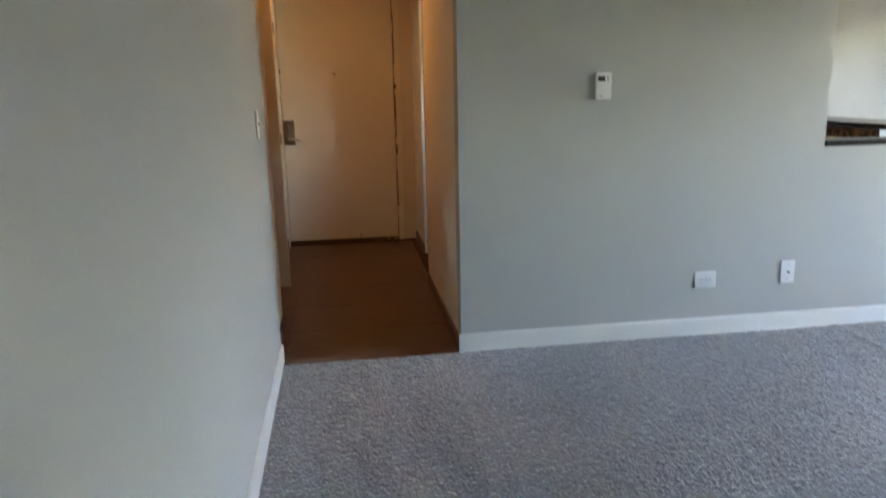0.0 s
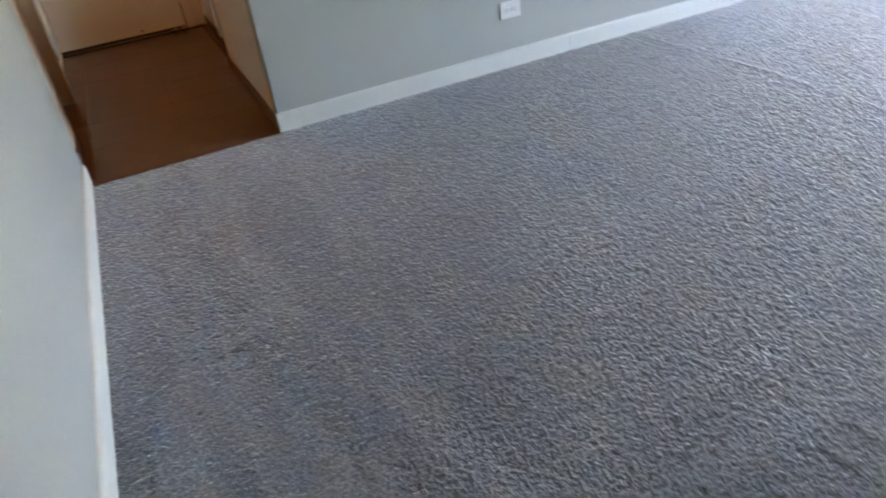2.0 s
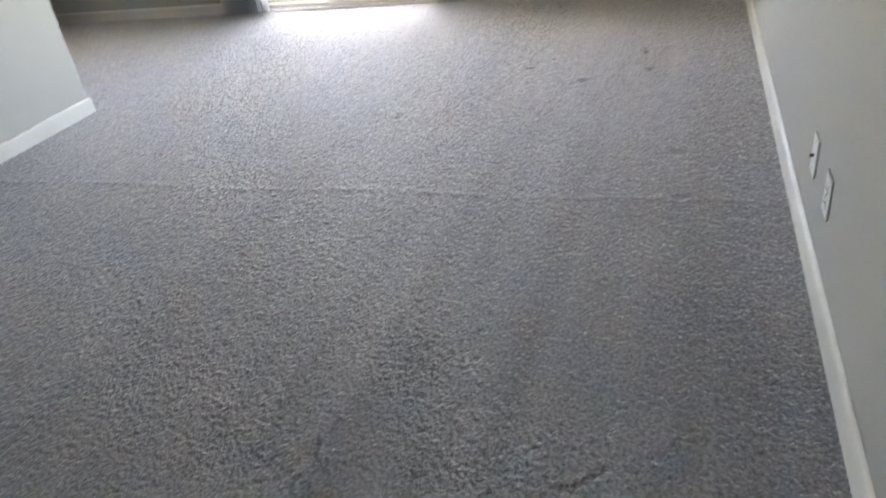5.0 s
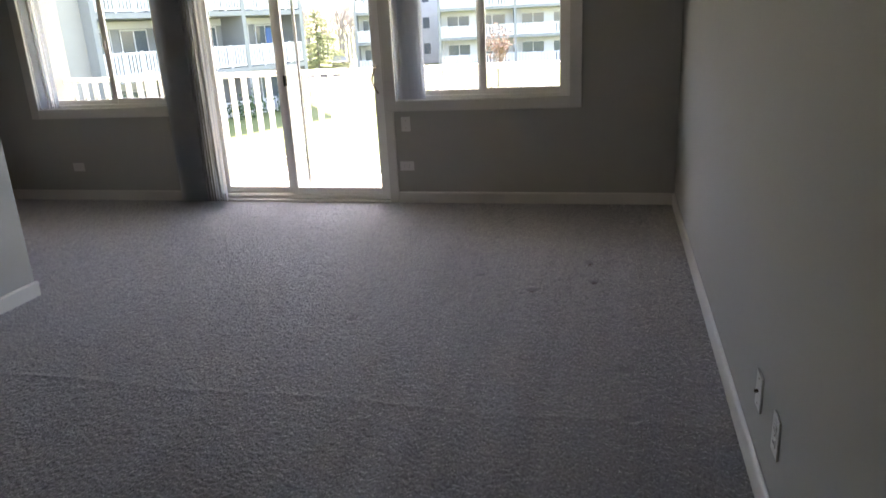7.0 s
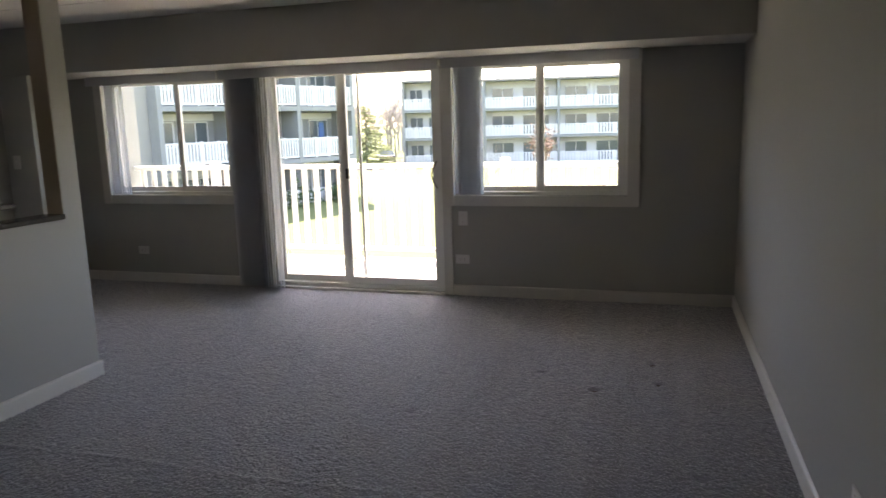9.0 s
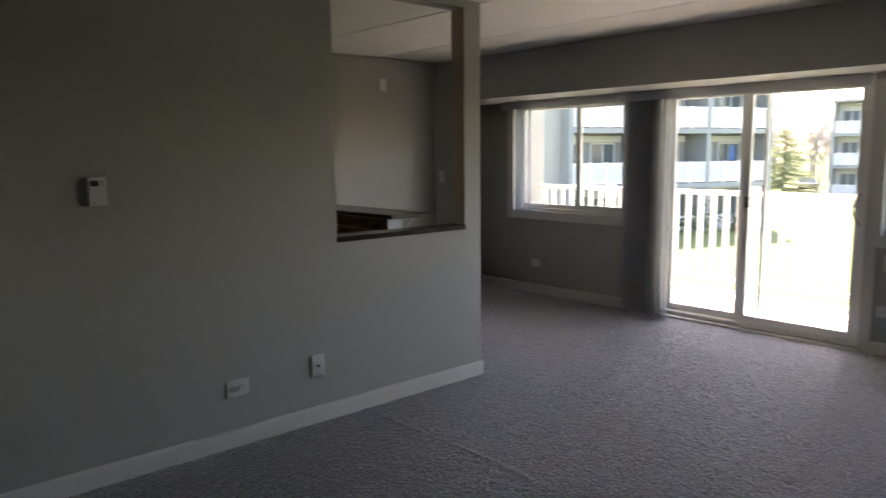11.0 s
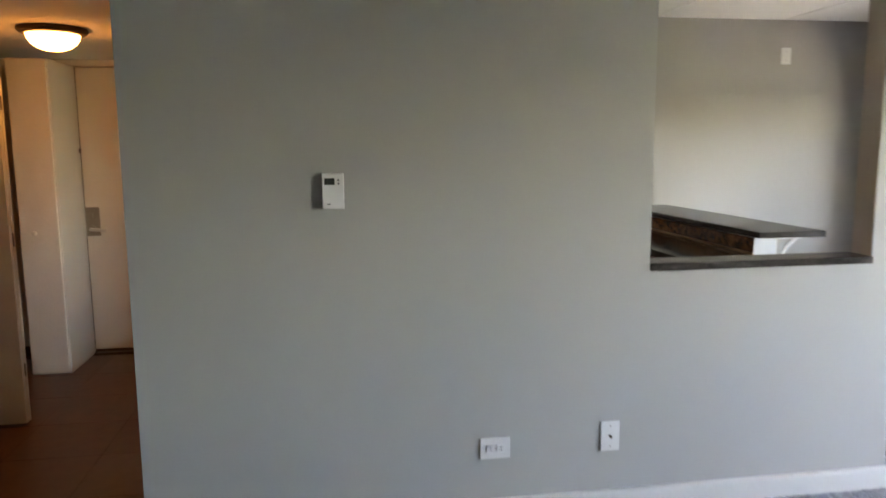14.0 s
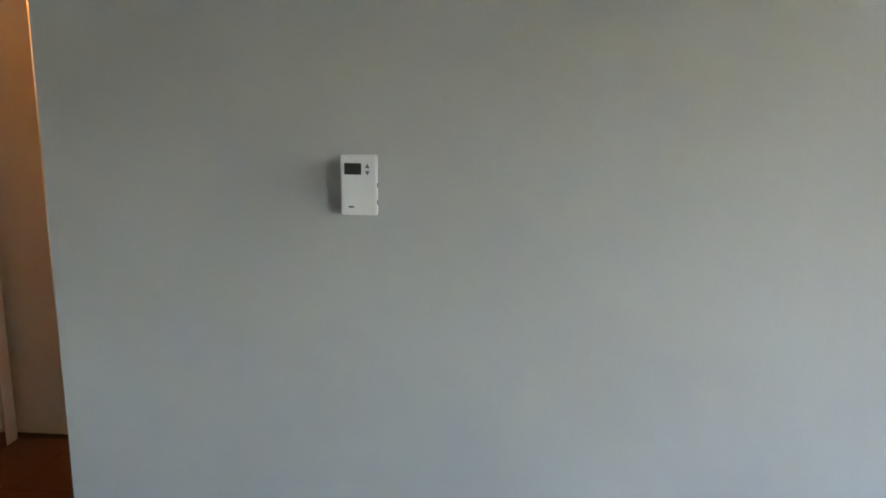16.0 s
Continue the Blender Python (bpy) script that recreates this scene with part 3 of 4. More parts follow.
th = thing("thermostat", "white plastic wall thermostat with a grey display", "thermostat", (0.710, 0.0, 1.308))
part("back_plate", box(-0.034, 0.034, -0.006, 0.0, -0.06, 0.06, 0.002), PLASTIC, th)
case = part("case", box(-0.039, 0.039, -0.021, -0.006, -0.0635, 0.0635, 0.004), PLASTIC, th)
part("display", box(-0.030, 0.006, -0.0222, -0.020, 0.022, 0.046, 0.001), LCD, case, "dark grey display")
for dz in (0.040, 0.026):
    bm = bmesh.new()
    s = 1 if dz > 0.03 else -1
    vs = [bm.verts.new((x, y, z)) for y in (-0.0232, -0.020) for x, z in ((0.014, dz - s * 0.004), (0.024, dz - s * 0.004), (0.019, dz + s * 0.005))]
    bm.faces.new(vs[:3])
    bm.faces.new(vs[3:])
    for i in range(3):
        bm.faces.new((vs[i], vs[(i + 1) % 3], vs[3 + (i + 1) % 3], vs[3 + i]))
    part("arrow_button", bm, GREY_MARK, case, "grey arrow button")
for dz in (0.0, -0.036):
    part("slide_switch", box(0.036, 0.0405, -0.018, -0.011, dz - 0.005, dz + 0.005, 0.001), GREY_MARK, case)
part("print_mark", box(-0.022, -0.010, -0.0218, -0.020, -0.048, -0.044), GREY_MARK, case, "small grey printed mark")

# ---- pass-through and bar ----
# thin sheet that turns the opening-side face of the post tan
structure("post_face_sheet", box(2.8745, 2.8775, 0.003, 0.112, 1.0085, 2.334), TAN_FACE, "thin tan sheet on the inner face of the post", "trim")
ledge = tagged(finish("pass_through_ledge", box(1.9185, 2.8775, -0.012, 0.128, 0.9785, 1.008, 0.003), STONE), "dark speckled stone sill on the half wall", "ledge")
half = structure("wall_bar_half", box(2.80, 2.92, 0.70, YN - 0.001, -0.01, 0.998), PALE_PANEL, "white painted half wall under the bar", "wall")
bar = thing("bar_counter", "dark polished stone bar top on the half wall", "bar counter", (2.95, 1.5, 1.0))
part("slab", box(2.80 - 2.95, 3.17 - 2.95, 0.66 - 1.5, YN - 1.502, 0.0, 0.03, 0.004), STONE, bar)
br = thing("bar_bracket", "white painted wooden corbel bracket under the bar", "bracket", (2.92, 0.74, 0.86))
part("upright", box(0.0, 0.02, -0.02, 0.02, -0.06, 0.138, 0.002), TRIM, br)
part("brace", tube([(0.02, 0, -0.03), (0.05, 0, 0.02), (0.09, 0, 0.085), (0.14, 0, 0.125)], 0.008), TRIM, br)
part("arm", box(0.02, 0.16, -0.02, 0.02, 0.126, 0.138, 0.002), TRIM, br)

cab = thing("base_cabinet", "dark wooden kitchen base cabinet beside the half wall", "cabinet", (2.6, 1.5, 0))
part("body", box(-0.17, 0.198, -0.8, 0.9, 0.1, 0.87), BROWN_BASE, cab)
part("plinth", box(-0.12, 0.198, -0.8, 0.9, -0.01, 0.1), DARK_PLASTIC, cab)
for i in range(3):
    dd = part("door", box(-0.19, -0.1705, -0.78 + i * 0.56, -0.24 + i * 0.56, 0.12, 0.85, 0.004), BROWN_BASE, cab)
    part("handle", tube([(-0.19, -0.3 + i * 0.56, 0.7), (-0.215, -0.3 + i * 0.56, 0.71), (-0.215, -0.3 + i * 0.56, 0.79), (-0.19, -0.3 + i * 0.56, 0.8)], 0.005), STEEL, dd, "metal bar handle")
ct = tagged(finish("countertop", box(2.40, 2.799, 0.68, YN - 0.002, 0.871, 0.91, 0.004), COUNTER), "dark brown polished stone worktop", "countertop")
sp = thing("tile_backsplash", "brown mosaic tile backsplash on the half wall", "backsplash", (2.799, 0.70, 0.91))
part("liner", box(-0.010, 0, 0.0, 1.70, 0.001, 0.014, 0.002), LINER, sp, "tan liner strip")
part("backing", box(-0.003, 0, 0.0, 1.70, 0.014, 0.0885), GROUT, sp, "dark grout behind the mosaic")
first = part("mosaic_tile", box(-0.0045, 0.0, -0.0105, 0.0105, -0.0105, 0.0105, 0.0015), MOSAIC, sp)
for i in range(54):
    for j in range(4):
        o = first if not (i or j) else first.copy()
        if o is not first:
            scene.collection.objects.link(o)
        o.location = (-0.0032, 0.017 + i * 0.0312 + (j % 2) * 0.0156, 0.029 + j * 0.0156)
        o.rotation_euler = (radians(45), 0, 0)

# ---- entrance hall ----
for i in range(-6, 1):
    for j in range(0, 6):
        x0, y0 = -0.43 + i * 0.45, 0.02 + j * 0.45
        x1, y1 = min(x0 + 0.4478, 0.118), min(y0 + 0.4478, DOOR_Y + 0.02)
        if x1 - x0 < 0.03 or y1 - y0 < 0.03 or (y1 < 1.25 and x1 < HALL_X - 0.1):
            continue
        finish("tile", box(max(x0, -2.6), x1, y0, y1, -0.0115, -0.003, 0.001), TILE).parent = bpy.data.objects["floor_slab"]
structure("transition_strip", box(XL + 0.002, -0.001, -0.024, 0.019, -0.012, -0.001, 0.002), BROWN_BASE, "thin brown edge strip between tile and carpet", "trim")

fd = tagged(new("door_1"), "closed cream painted flush entrance door", "door", kind="structure")
leaf = part("door_leaf", box(-1.03, -0.09, DOOR_Y + 0.012, DOOR_Y + 0.055, 0.022, 2.03, 0.003), DOOR_PAINT, fd)
bm = bmesh.new()
add_box(bm, -1.09, -1.036, DOOR_Y - 0.016, DOOR_Y + 0.1, 0.0, 2.075, 0.003)
add_box(bm, -0.084, -0.03, DOOR_Y - 0.016, DOOR_Y + 0.1, 0.0, 2.075, 0.003)
add_box(bm, -1.0355, -0.0845, DOOR_Y - 0.015, DOOR_Y + 0.1, 2.034, 2.075, 0.003)
part("door_frame", bm, DOOR_PAINT, fd)
part("door_sweep", box(-1.03, -0.09, DOOR_Y + 0.006, DOOR_Y + 0.014, 0.002, 0.024, 0.002), DARK_METAL, fd, "dark worn door sweep")
part("weather_strip", box(-0.0895, -0.0845, DOOR_Y + 0.008, DOOR_Y + 0.03, 0.02, 2.03), DARK_METAL, fd, "dark gap at the hinge side")
part("threshold", box(-1.02, -0.09, DOOR_Y - 0.05, DOOR_Y + 0.06, -0.004, 0.008, 0.003), DARK_METAL, fd)
# dark strip set into the gap in place of its shade
part("closing_gap", box(-1.0355, -1.0305, DOOR_Y + 0.02, DOOR_Y + 0.04, 0.02, 2.03), DARK_METAL, fd)
lk = part("lock_plate", box(-1.025, -0.935, DOOR_Y + 0.004, DOOR_Y + 0.0115, 0.855, 1.06, 0.003), STEEL, fd, "worn steel lock plate")
part("lever", tube([(-0.985, DOOR_Y + 0.004, 0.905), (-0.985, DOOR_Y - 0.045, 0.905), (-0.95, DOOR_Y - 0.05, 0.905), (-0.885, DOOR_Y - 0.045, 0.895)], 0.012), BRIGHT_STEEL, lk, "steel lever handle")
part("rose", cyl(0.025, 0.012, pose(-0.985, DOOR_Y, 0.905, 90, 0, 0)), STEEL, lk)
part("thumb_turn", box(-0.992, -0.978, DOOR_Y - 0.016, DOOR_Y + 0.004, 0.985, 1.02, 0.003), STEEL, lk)
part("peephole", cyl(0.011, 0.02, pose(-0.58, DOOR_Y + 0.006, 1.43, 90, 0, 0), 16), STEEL, fd, "small metal peephole")
part("security_latch", box(-1.07, -1.02, DOOR_Y - 0.024, DOOR_Y - 0.006, 1.44, 1.475, 0.004), DARK_METAL, fd, "dark swing-bar latch")
for z in (0.25, 1.0, 1.8):
    part("hinge", cyl(0.008, 0.1, pose(-0.094, DOOR_Y - 0.004, z), 12), DOOR_PAINT, fd)
part("stain", cyl(0.008, 0.003, pose(-0.42, DOOR_Y + 0.0115, 0.05, 90, 0, 0), 12), DARK_METAL, fd, "dark rubber bumper")
for dx in (-0.185, -0.12):
    s = thing("door_stop", "small round metal door stop on the tiles", "door stop", (dx, DOOR_Y - 0.12, 0))
    part("dome", lathe([(0.022, -0.003), (0.024, 0.02), (0.02, 0.035), (0.01, 0.043), (0.002, 0.045)], Matrix(), 20), STEEL, s, smooth=True)
    part("rubber_ring", lathe([(0.0245, 0.01), (0.0265, 0.015), (0.0265, 0.023), (0.0245, 0.028)], Matrix(), 20), RUBBER, s)

structure("trim_hall_corner", box(-0.003, 0.004, 1.3405, 1.346, 0.0, 2.05), BROWN_BASE, "thin dark worn corner bead", "trim")
for k, (z0, z1, w) in enumerate(((0.3, 0.62, 0.004), (0.75, 0.83, 0.010), (0.9, 1.25, 0.006), (1.3, 1.34, 0.012), (1.5, 1.9, 0.005))):
    part("worn_edge", box(-0.083 - w * 0.2, -0.083 + w, DOOR_Y - 0.0175, DOOR_Y - 0.0155, z0, z1), DARK_METAL, fd, "dark worn paint edge")

# narrow closet beside the entrance door
cl = thing("utility_closet", "narrow cream painted closet with a flush door", "closet", (-1.15, 2.53, 0))
part("body", box(-0.12, 0.12, -0.215, DOOR_Y - 2.53 - 0.018, -0.002, 2.03), WARM_PAINT, cl)
cd = part("door", box(-0.115, 0.115, -0.24, -0.2155, 0.012, 2.02, 0.003), DOOR_PAINT, cl)
part("knob", lathe([(0.006, 0), (0.006, 0.015), (0.014, 0.022), (0.015, 0.03), (0.008, 0.036)], pose(-0.02, -0.24, 0.94, 90, 0, 0), 20), DOOR_PAINT, cd, "small round knob", True)

# folded closet door in the hall
od = thing("bifold_door", "white painted bifold closet door folded open", "closet door", (-0.945, 1.375, 0))
for y0 in (0.0, 0.034):
    pn = part("panel", box(-0.262, 0.0, y0, y0 + 0.03, 0.012, 1.985, 0.003), DOOR_PAINT, od)
    part("edge_strip", box(-0.001, 0.0012, y0 + 0.009, y0 + 0.021, 0.013, 1.98), TRIM, pn)
for z in (0.3, 1.0, 1.7):
    part("hinge", cyl(0.006, 0.07, pose(0.002, 0.032, z), 10), STEEL, od, "steel butt hinge")
structure("trim_closet", box(-1.1695, -1.155, 1.265, 1.335, 0.0, 2.04, 0.003), TRIM, "white painted closet door casing", "trim")

lamp = thing("ceiling_lamp", "lit flush dome ceiling lamp with a bronze ring", "ceiling lamp", (-0.69, 1.47, HALL_Z))
part("ring", lathe([(0.165, 0.0), (0.168, -0.012), (0.155, -0.028), (0.13, -0.032)], Matrix(), 40), DARK_METAL, lamp, "bronze metal ring", True)
part("dome", lathe([(0.128, -0.032), (0.123, -0.052), (0.107, -0.077), (0.078, -0.099), (0.042, -0.111), (0.004, -0.115)], Matrix(), 40), LAMP_GLASS, lamp, "glowing opal glass dome", True)

# ---- outside ----
GZ = -2.6
bm = bmesh.new()
bmesh.ops.create_grid(bm, x_segments=40, y_segments=40, size=1500, matrix=Matrix.Translation((0, 0, GZ)))
structure("ground", bm, GRASS, "mown green lawn", "lawn")

slab = structure("balcony_slab", box(XW + 0.161, 7.12, -4.4, 2.98, -0.16, -0.03, 0.01), CONCRETE, "pale concrete balcony floor", "balcony")
# never in view: inferred slab whose depth keeps direct sun out of the room
structure("balcony_roof", box(XW + 0.161, 6.84, -4.4, 2.98, 2.46, 2.62, 0.01), CONCRETE, "concrete slab of the balcony above", "balcony")
structure("wall_balcony_side", box(XW + 0.161, 7.16, 2.981, 3.12, GZ, 5.4), CREAM_STUCCO, "cream stucco side wall of the balcony", "wall")
structure("wall_outside", box(XW + 0.1605, XW + 0.24, 3.121, 12.0, GZ, 5.4), CREAM_STUCCO, "cream stucco outside wall", "wall")
structure("wall_below", box(XW + 0.0, XW + 0.155, -12.0, 3.1, GZ, -0.205), CREAM_STUCCO, "cream stucco outside wall", "wall")

rail = thing("balcony_railing", "white painted balcony railing with square balusters", "railing", (7.0, -0.7, -0.03))
part("top_rail", box(-0.035, 0.035, -3.7, 3.63, 1.02, 1.07, 0.006), RAIL_WHITE, rail)
part("bottom_rail", box(-0.02, 0.02, -3.7, 3.63, 0.10, 0.14, 0.004), RAIL_WHITE, rail)
bal = None
for i in range(50):
    y = -3.63 + i * 0.146
    if i % 12 == 6:
        part("post", box(-0.045, 0.045, y - 0.045, y + 0.045, 0.0, 1.12, 0.006), RAIL_WHITE, rail)
        continue
    if bal is None:
        bal = part("baluster", box(-0.018, 0.018, -0.026, 0.026, 0.141, 1.019, 0.003), RAIL_WHITE, rail)
        bal.location = (0, y, 0)
    else:
        o = bal.copy()
        scene.collection.objects.link(o)
        o.location = (0, y, 0)


def apartment_building(p0, p1, floors, bays, base, label, depth=12.0, blank=0.0, cloth=None, face=None, rail_gap=0.17):
    """A flat-roofed block whose front runs from p0 to p1, with a balcony and windows in each bay and storey."""
    a, b = Vector((*p0, 0)), Vector((*p1, 0))
    run = (b - a).length
    ang = math.degrees(math.atan2(b.y - a.y, b.x - a.x))
    e = thing("apartment_building", label, "apartment building", (a.x, a.y, base), ang)
    H = 2.75
    top = floors * H + 0.15
    part("wall", box(0, run, 0.0, depth, -1.0, top), face or GREY_SIDING, e)
    part("roof", box(-0.2, run + 0.2, -1.85, depth + 0.3, top, top + 0.22, 0.03), ROOFING, e, "flat roof with a grey edge band")
    if blank:
        part("blank_wing", box(-blank, -0.13, -1.0, depth, -1.0, top), CREAM_STUCCO, e, "cream stucco blank wing")
    w = run / bays
    for k in range(bays + 1):
        part("divider", box(k * w - 0.12, k * w + 0.12, -1.75, -0.002, -1.0, top - 0.002), GREY_SIDING, e, "grey fin wall between balconies")
    for f in range(floors):
        z = f * H + 0.25
        for k in range(bays):
            x0, x1 = k * w + 0.13, (k + 1) * w - 0.13
            if f:
                part("balcony_floor", box(x0, x1, -1.75, -0.003, z - 0.26, z - 0.02), GREY_SIDING, e)
            bl = part("balcony_rail", box(x0, x1, -1.72, -1.67, z + 0.98, z + 1.06), FAR_RAIL, e, "white balcony railing")
            bm = bmesh.new()
            add_box(bm, x0, x1, -1.715, -1.675, z + 0.04, z + 0.12)
            n = max(8, int((x1 - x0) / rail_gap))
            pw = rail_gap * 0.62
            for i in range(n + 1):
                xx = x0 + (x1 - x0 - pw) * i / n
                add_box(bm, xx, xx + pw, -1.71, -1.68, z + 0.12, z + 0.98)
            for q in (0.25, 0.5, 0.75):
                add_box(bm, x0 + (x1 - x0) * q - 0.06, x0 + (x1 - x0) * q + 0.06, -1.735, -1.655, z - 0.02, z + 1.1)
            part("pickets", bm, FAR_RAIL, bl)
            part("spandrel", box(x0, x1, -0.05, -0.004, z + 2.08, z + 2.4), PALE_PANEL, e, "pale panel above the windows")
            for c, (u, v) in enumerate(((0.08, 0.40), (0.52, 0.90))):
                wx0, wx1 = x0 + (x1 - x0) * u, x0 + (x1 - x0) * v
                zb = z + (0.05 if c else 0.8)
                wi = part("window", box(wx0, wx1, -0.06, -0.005, zb, z + 2.05), PALE_PANEL, e, "white framed window")
                m = (wx0 + wx1) / 2
                for q0, q1 in ((wx0 + 0.07, m - 0.035), (m + 0.035, wx1 - 0.07)):
                    part("pane", box(q0, q1, -0.066, -0.061, zb + 0.07, z + 1.98), DARK_GLASS, wi, "dark glass pane")
            if cloth and cloth == (f, k):
                part("hung_towel", box((x0 + x1) / 2 - 0.18, (x0 + x1) / 2 + 0.18, -1.2, -1.15, z + 1.0, z + 1.85, 0.01), BLUE_CLOTH, e, "blue cloth hung on the balcony")
    return e


apartment_building((27.6, 19.7), (38.7, 15.25), 4, 3, GZ - 0.55, "grey and white apartment block with balconies", 10.0, 7.0, (1, 2))
apartment_building((68.8, 21.4), (69.8, 17.0), 3, 1, GZ - 0.3, "narrow far apartment block with white balconies", 12.0, face=PALE_PANEL, rail_gap=0.3)
apartment_building((72.4, 14.0), (78.1, -15.1), 3, 4, GZ - 0.3, "long far apartment block with white balconies", 12.0, face=PALE_PANEL, rail_gap=0.3)

link = thing("link_building", "pale plain building wing with small windows", "building", (78.6, 15.9, GZ))
part("wall", box(0, 8, -3.6, 4.6, 0, 7.9), PALE_PANEL, link)
part("roof", box(-0.2, 8.2, -3.7, 4.7, 7.9, 8.1), ROOFING, link)
for f in range(3):
    for yy in (-0.6, 1.1):
        wi = part("window", box(-0.05, -0.001, yy - 0.45, yy + 0.45, f * 2.7 + 0.9, f * 2.7 + 2.2), PALE_PANEL, link, "white framed window")
        part("pane", box(-0.056, -0.051, yy - 0.37, yy + 0.37, f * 2.7 + 0.98, f * 2.7 + 2.12), DARK_GLASS, wi, "dark glass pane")

structure("road", box(60, 95, 20.0, 26.0, GZ - 0.02, GZ + 0.03), ASPHALT, "grey asphalt car park beyond the lawn", "road")
structure("path", box(11, 13, -40, 60, GZ - 0.02, GZ + 0.03), CONCRETE, "pale concrete footpath across the lawn", "path")


def limb_mesh(seed, height, spread, levels, radius):
    """Bare limbs, forking and tapering; returns trunk and twig meshes."""
    rnd = random.Random(seed)
    trunk, twigs = bmesh.new(), bmesh.new()

    def join(dst, src):
        me = bpy.data.meshes.new("limb")
        src.to_mesh(me)
        src.free()
        dst.from_mesh(me)
        bpy.data.meshes.remove(me)

    def grow(p, d, length, r, level):
        q = p + d * length * 0.5 + Vector((rnd.uniform(-1, 1), rnd.uniform(-1, 1), 0)) * length * 0.05
        t = p + d * length
        join(trunk if level < 2 else twigs, tube([p, q, t], [r, r * 0.8, r * 0.6], 5 if level < 2 else 3))
        if level < levels:
            for _ in range(3 if level else 5):
                nd = (d + Vector((rnd.uniform(-1, 1), rnd.uniform(-1, 1), rnd.uniform(-0.2, 0.7))) * spread).normalized()
                grow(p + d * length * rnd.uniform(0.55, 1.0), nd, length * rnd.uniform(0.55, 0.75), r * 0.5, level + 1)

    grow(Vector((0, 0, 0)), Vector((0, 0, 1)), height * 0.4, radius, 0)
    return trunk, twigs


def bare_tree(at, height, seed, label="leafless grey-brown tree beyond the lawn", spread=0.7, levels=4, radius=0.2):
    e = thing("bare_tree", label, "tree", at, seed * 40, "trees")
    trunk, twigs = limb_mesh(seed, height, spread, levels, radius)
    part("trunk", trunk, BARK, e)
    part("crown", twigs, TWIG, e, "fine bare twigs")
    return e


t0 = bare_tree((80, 33, GZ), 10.0, 3)
for k, (x, y, sc) in enumerate(((84, 38, 1.1), (78, 27, 0.95), (92, 32, 1.2), (97, 4, 1.2), (98, -4, 1.05), (98, 12, 1.15), (99, -11, 1.2), (96, 8, 1.0), (88, 43, 1.0), (96, 40, 1.1), (90, 36, 0.9), (86, 29, 0.8), (98, 46, 1.2))):
    c = copy_thing(t0, pose(x, y, GZ, 0, 0, 60 * k))
    c.scale = (sc, sc, sc)
bare_tree((21.0, 2.0, GZ), 4.4, 8, "thin leafless shrub with upright stems", 0.35, 4, 0.03)


def far_woods(seed, count):
    """Bare crowns of far trees: forking stems, each a thin tapered three-sided sliver."""
    rnd = random.Random(seed)
    bm = bmesh.new()

    def stem(p, d, length, r, level):
        q = p + d * length
        u = d.orthogonal().normalized()
        w = d.cross(u)
        ring = [u * math.cos(a) + w * math.sin(a) for a in (0, 2.094, 4.189)]
        lo = [bm.verts.new(p + c * r) for c in ring]
        hi = [bm.verts.new(q + c * r * 0.6) for c in ring]
        for i in range(3):
            bm.faces.new((lo[i], lo[(i + 1) % 3], hi[(i + 1) % 3], hi[i]))
        if level:
            for _ in range(3 if level > 1 else 4):
                turn = Vector((rnd.gauss(0, 0.45), rnd.gauss(0, 0.45), rnd.uniform(0, 0.3)))
                stem(p + d * length * rnd.uniform(0.6, 1.0), (d + turn).normalized(), length * rnd.uniform(0.6, 0.8), r * 0.62, level - 1)

    for k in range(count):
        if k % 2:
            at, size = Vector((rnd.uniform(98, 112), rnd.uniform(33, 46), GZ)), rnd.uniform(2.8, 3.7)
        else:
            at, size = Vector((rnd.uniform(96, 106), rnd.uniform(-26, 18), GZ)), rnd.uniform(5.6, 7.0)
        stem(at, Vector((rnd.gauss(0, 0.06), rnd.gauss(0, 0.06), 1)).normalized(), size, 0.15, 4)
    me = bpy.data.meshes.new("far_woods")
    bm.to_mesh(me)
    bm.free()
    me.materials.append(TWIG)
    return tagged(new("far_woods", me), "far leafless grey-brown trees behind the buildings", "trees", kind="stuff")


far_woods(12, 44)


def conifer(at, height, width, seed):
    rnd = random.Random(seed)
    e = thing("conifer_tree", "yellow-green conifer with layered branches", "tree", at)
    part("trunk", tube([(0, 0, 0), (0.03, 0, height * 0.5), (0, 0, height)], [0.12, 0.08, 0.02], 8), BARK, e)
    bm = bmesh.new()
    for i in range(150):
        f = (i + rnd.random()) / 150
        z = height * (0.08 + 0.92 * f)
        a = rnd.uniform(0, 2 * math.pi)
        length = width * (1 - f) ** 0.8 * rnd.uniform(0.7, 1.1) + 0.12
        steps = max(3, int(length / 0.14))
        for k in range(1, steps + 1):
            r = length * k / steps
            for _ in range(3):
                p = Vector((r * math.cos(a) + rnd.uniform(-0.12, 0.12), r * math.sin(a) + rnd.uniform(-0.12, 0.12), z - 0.18 * r + 0.12 * (k / steps) ** 2 + rnd.uniform(-0.05, 0.05)))
                d = Vector((math.cos(a + rnd.uniform(-0.9, 0.9)), math.sin(a + rnd.uniform(-0.9, 0.9)), rnd.uniform(-0.2, 0.4)))
                side = d.cross(Vector((0, 0, 1))).normalized() * 0.05
                up = Vector((0, 0, 0.05))
                t = p + d * 0.24
                v = [bm.verts.new(p + side), bm.verts.new(p - side), bm.verts.new(p + up), bm.verts.new(t)]
                bm.faces.new((v[0], v[1], v[3]))
                bm.faces.new((v[1], v[2], v[3]))
                bm.faces.new((v[2], v[0], v[3]))
    part("crown", bm, NEEDLES, e, "tufts of yellow-green needles")
    return e


conifer((64.5, 24.0, GZ), 5.9, 3.7, 5)


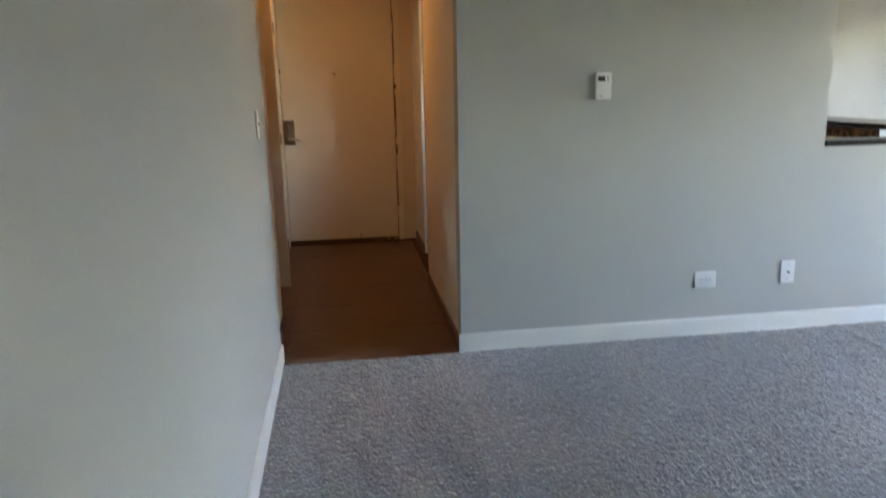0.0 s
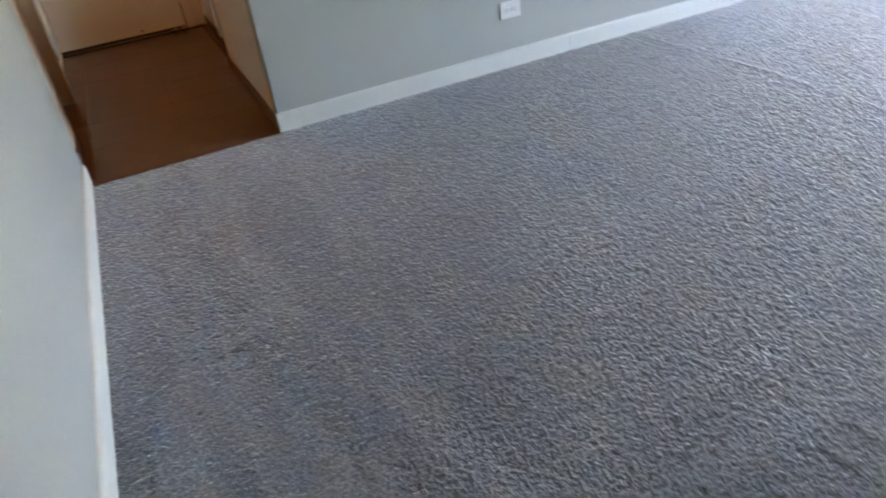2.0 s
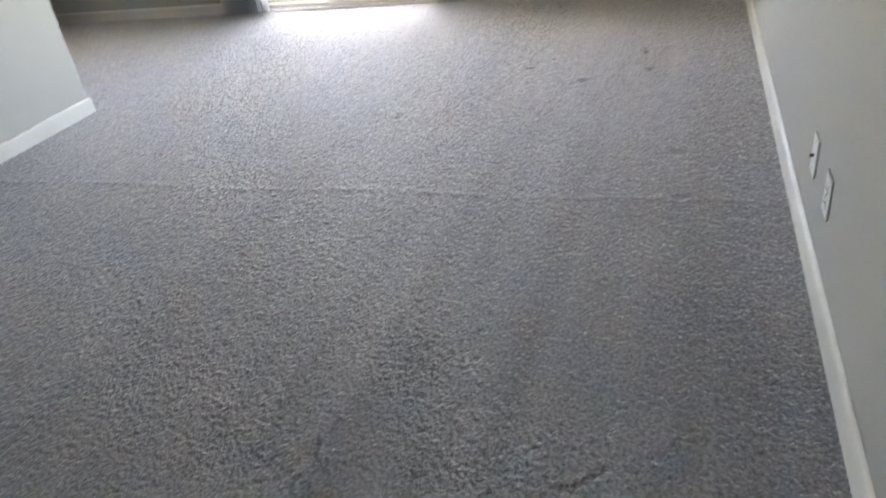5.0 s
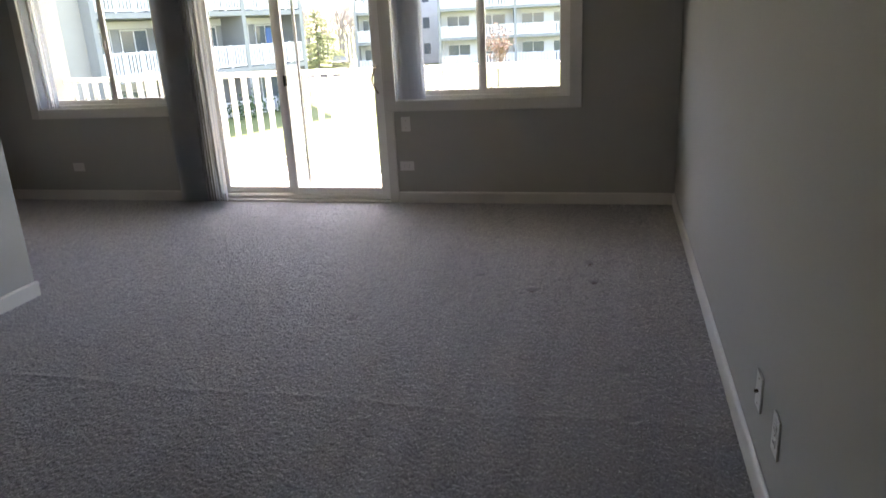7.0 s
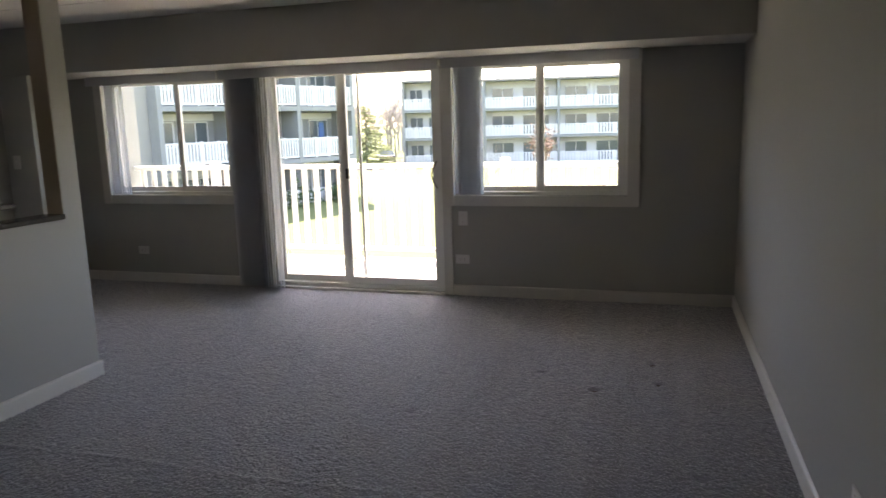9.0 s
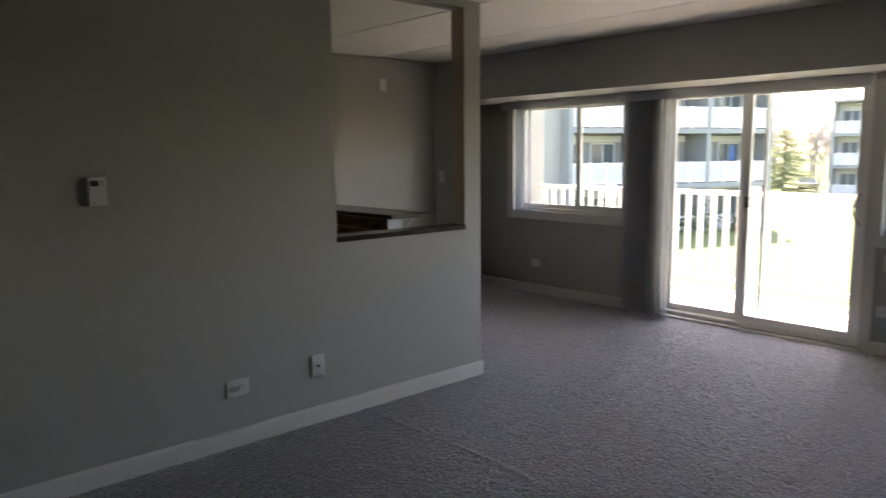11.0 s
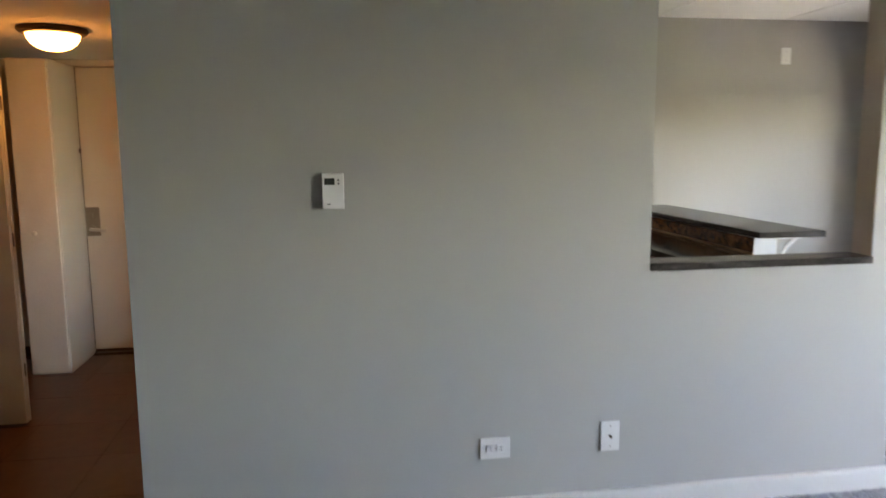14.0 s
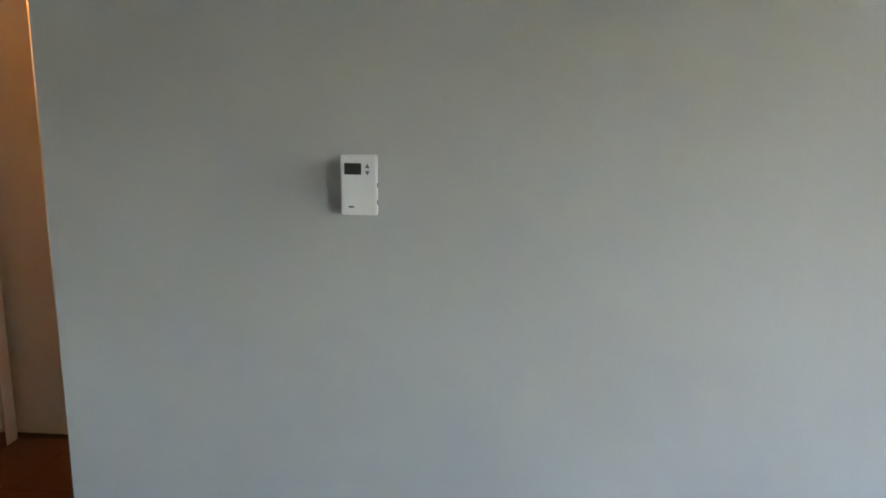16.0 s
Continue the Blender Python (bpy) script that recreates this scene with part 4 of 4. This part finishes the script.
def leafy(name, at, radius, height, mat, label, category, count=700, seed=2, stem=0.0):
    """A small tree or shrub: stems and a crown of many small leaves in clumps."""
    rnd = random.Random(seed)
    e = thing(name, label, category, at)
    trunk = bmesh.new()
    if stem:
        trunk, twigs = limb_mesh(seed, (stem + height) * 1.1, 0.6, 3, 0.06)
        part("trunk", trunk, BARK, e)
        part("twigs", twigs, TWIG, e)
    else:
        trunk.free()
    clumps = [Vector((rnd.gauss(0, 0.45) * radius, rnd.gauss(0, 0.45) * radius, stem + height * (0.5 + rnd.gauss(0, 0.25)))) for _ in range(14)]
    bm = bmesh.new()
    for i in range(count):
        c = rnd.choice(clumps) + Vector((rnd.gauss(0, 1), rnd.gauss(0, 1), rnd.gauss(0, 1))) * radius * 0.2
        u = Vector((rnd.gauss(0, 1), rnd.gauss(0, 1), rnd.gauss(0, 1))).normalized() * 0.09
        w = u.cross(Vector((rnd.gauss(0, 1), rnd.gauss(0, 1), 1))).normalized() * 0.05
        bm.faces.new([bm.verts.new(c + q) for q in (u, w, -u, -w)])
    part("crown", bm, mat, e, "loose crown of small leaves")
    return e


leafy("ornamental_tree", (45, 3.9, GZ), 1.1, 2.0, BLOSSOM, "small reddish ornamental tree", "tree", 800, 4, 1.6)
for k, (x, y) in enumerate(((27, 17.2), (30, 16.0), (33, 14.8), (35.6, 13.9))):
    leafy("shrub", (x, y, GZ), 1.2, 0.9, HEDGE, "low dark green shrub along the building", "shrub", 700, 20 + k)

car = thing("parked_car", "dark parked car on the asphalt", "car", (73, 25.2, GZ + 0.03), 22)
body = box(-2.1, 2.1, -0.85, 0.85, 0.3, 0.85, 0.12)
part("body", body, CAR_PAINT, car)
bm = bmesh.new()
lo, hi = (-1.3, 1.0), (-0.8, 0.5)
vs = [bm.verts.new((x, y, z)) for z, (xa, xb), hw in ((0.85, lo, 0.78), (1.4, hi, 0.62)) for x, y in ((xa, -hw), (xb, -hw), (xb, hw), (xa, hw))]
bm.faces.new(vs[:4])
bm.faces.new(vs[4:])
for i in range(4):
    bm.faces.new((vs[i], vs[(i + 1) % 4], vs[4 + (i + 1) % 4], vs[4 + i]))
part("cabin", bm, DARK_GLASS, car, "dark glazed cabin")
for x in (-1.3, 1.3):
    for y in (-0.8, 0.8):
        wh = part("wheel", cyl(0.32, 0.2, pose(x, y, 0.32, 90, 0, 0), 20), RUBBER, car)
        part("rim", cyl(0.19, 0.21, pose(x, y, 0.32, 90, 0, 0), 14), STEEL, wh)

twig = thing("fallen_twig", "dry brown twig lying on the balcony", "twig", (6.86, -0.58, -0.029), 35)
part("stem", tube([(-0.11, 0.0, 0.006), (-0.02, 0.012, 0.01), (0.06, 0.0, 0.006), (0.13, -0.02, 0.006)], [0.006, 0.006, 0.005, 0.003], 6), BARK, twig)
part("side_shoot", tube([(0.0, 0.01, 0.008), (0.04, 0.05, 0.014), (0.06, 0.08, 0.008)], [0.004, 0.003, 0.002], 5), BARK, twig)
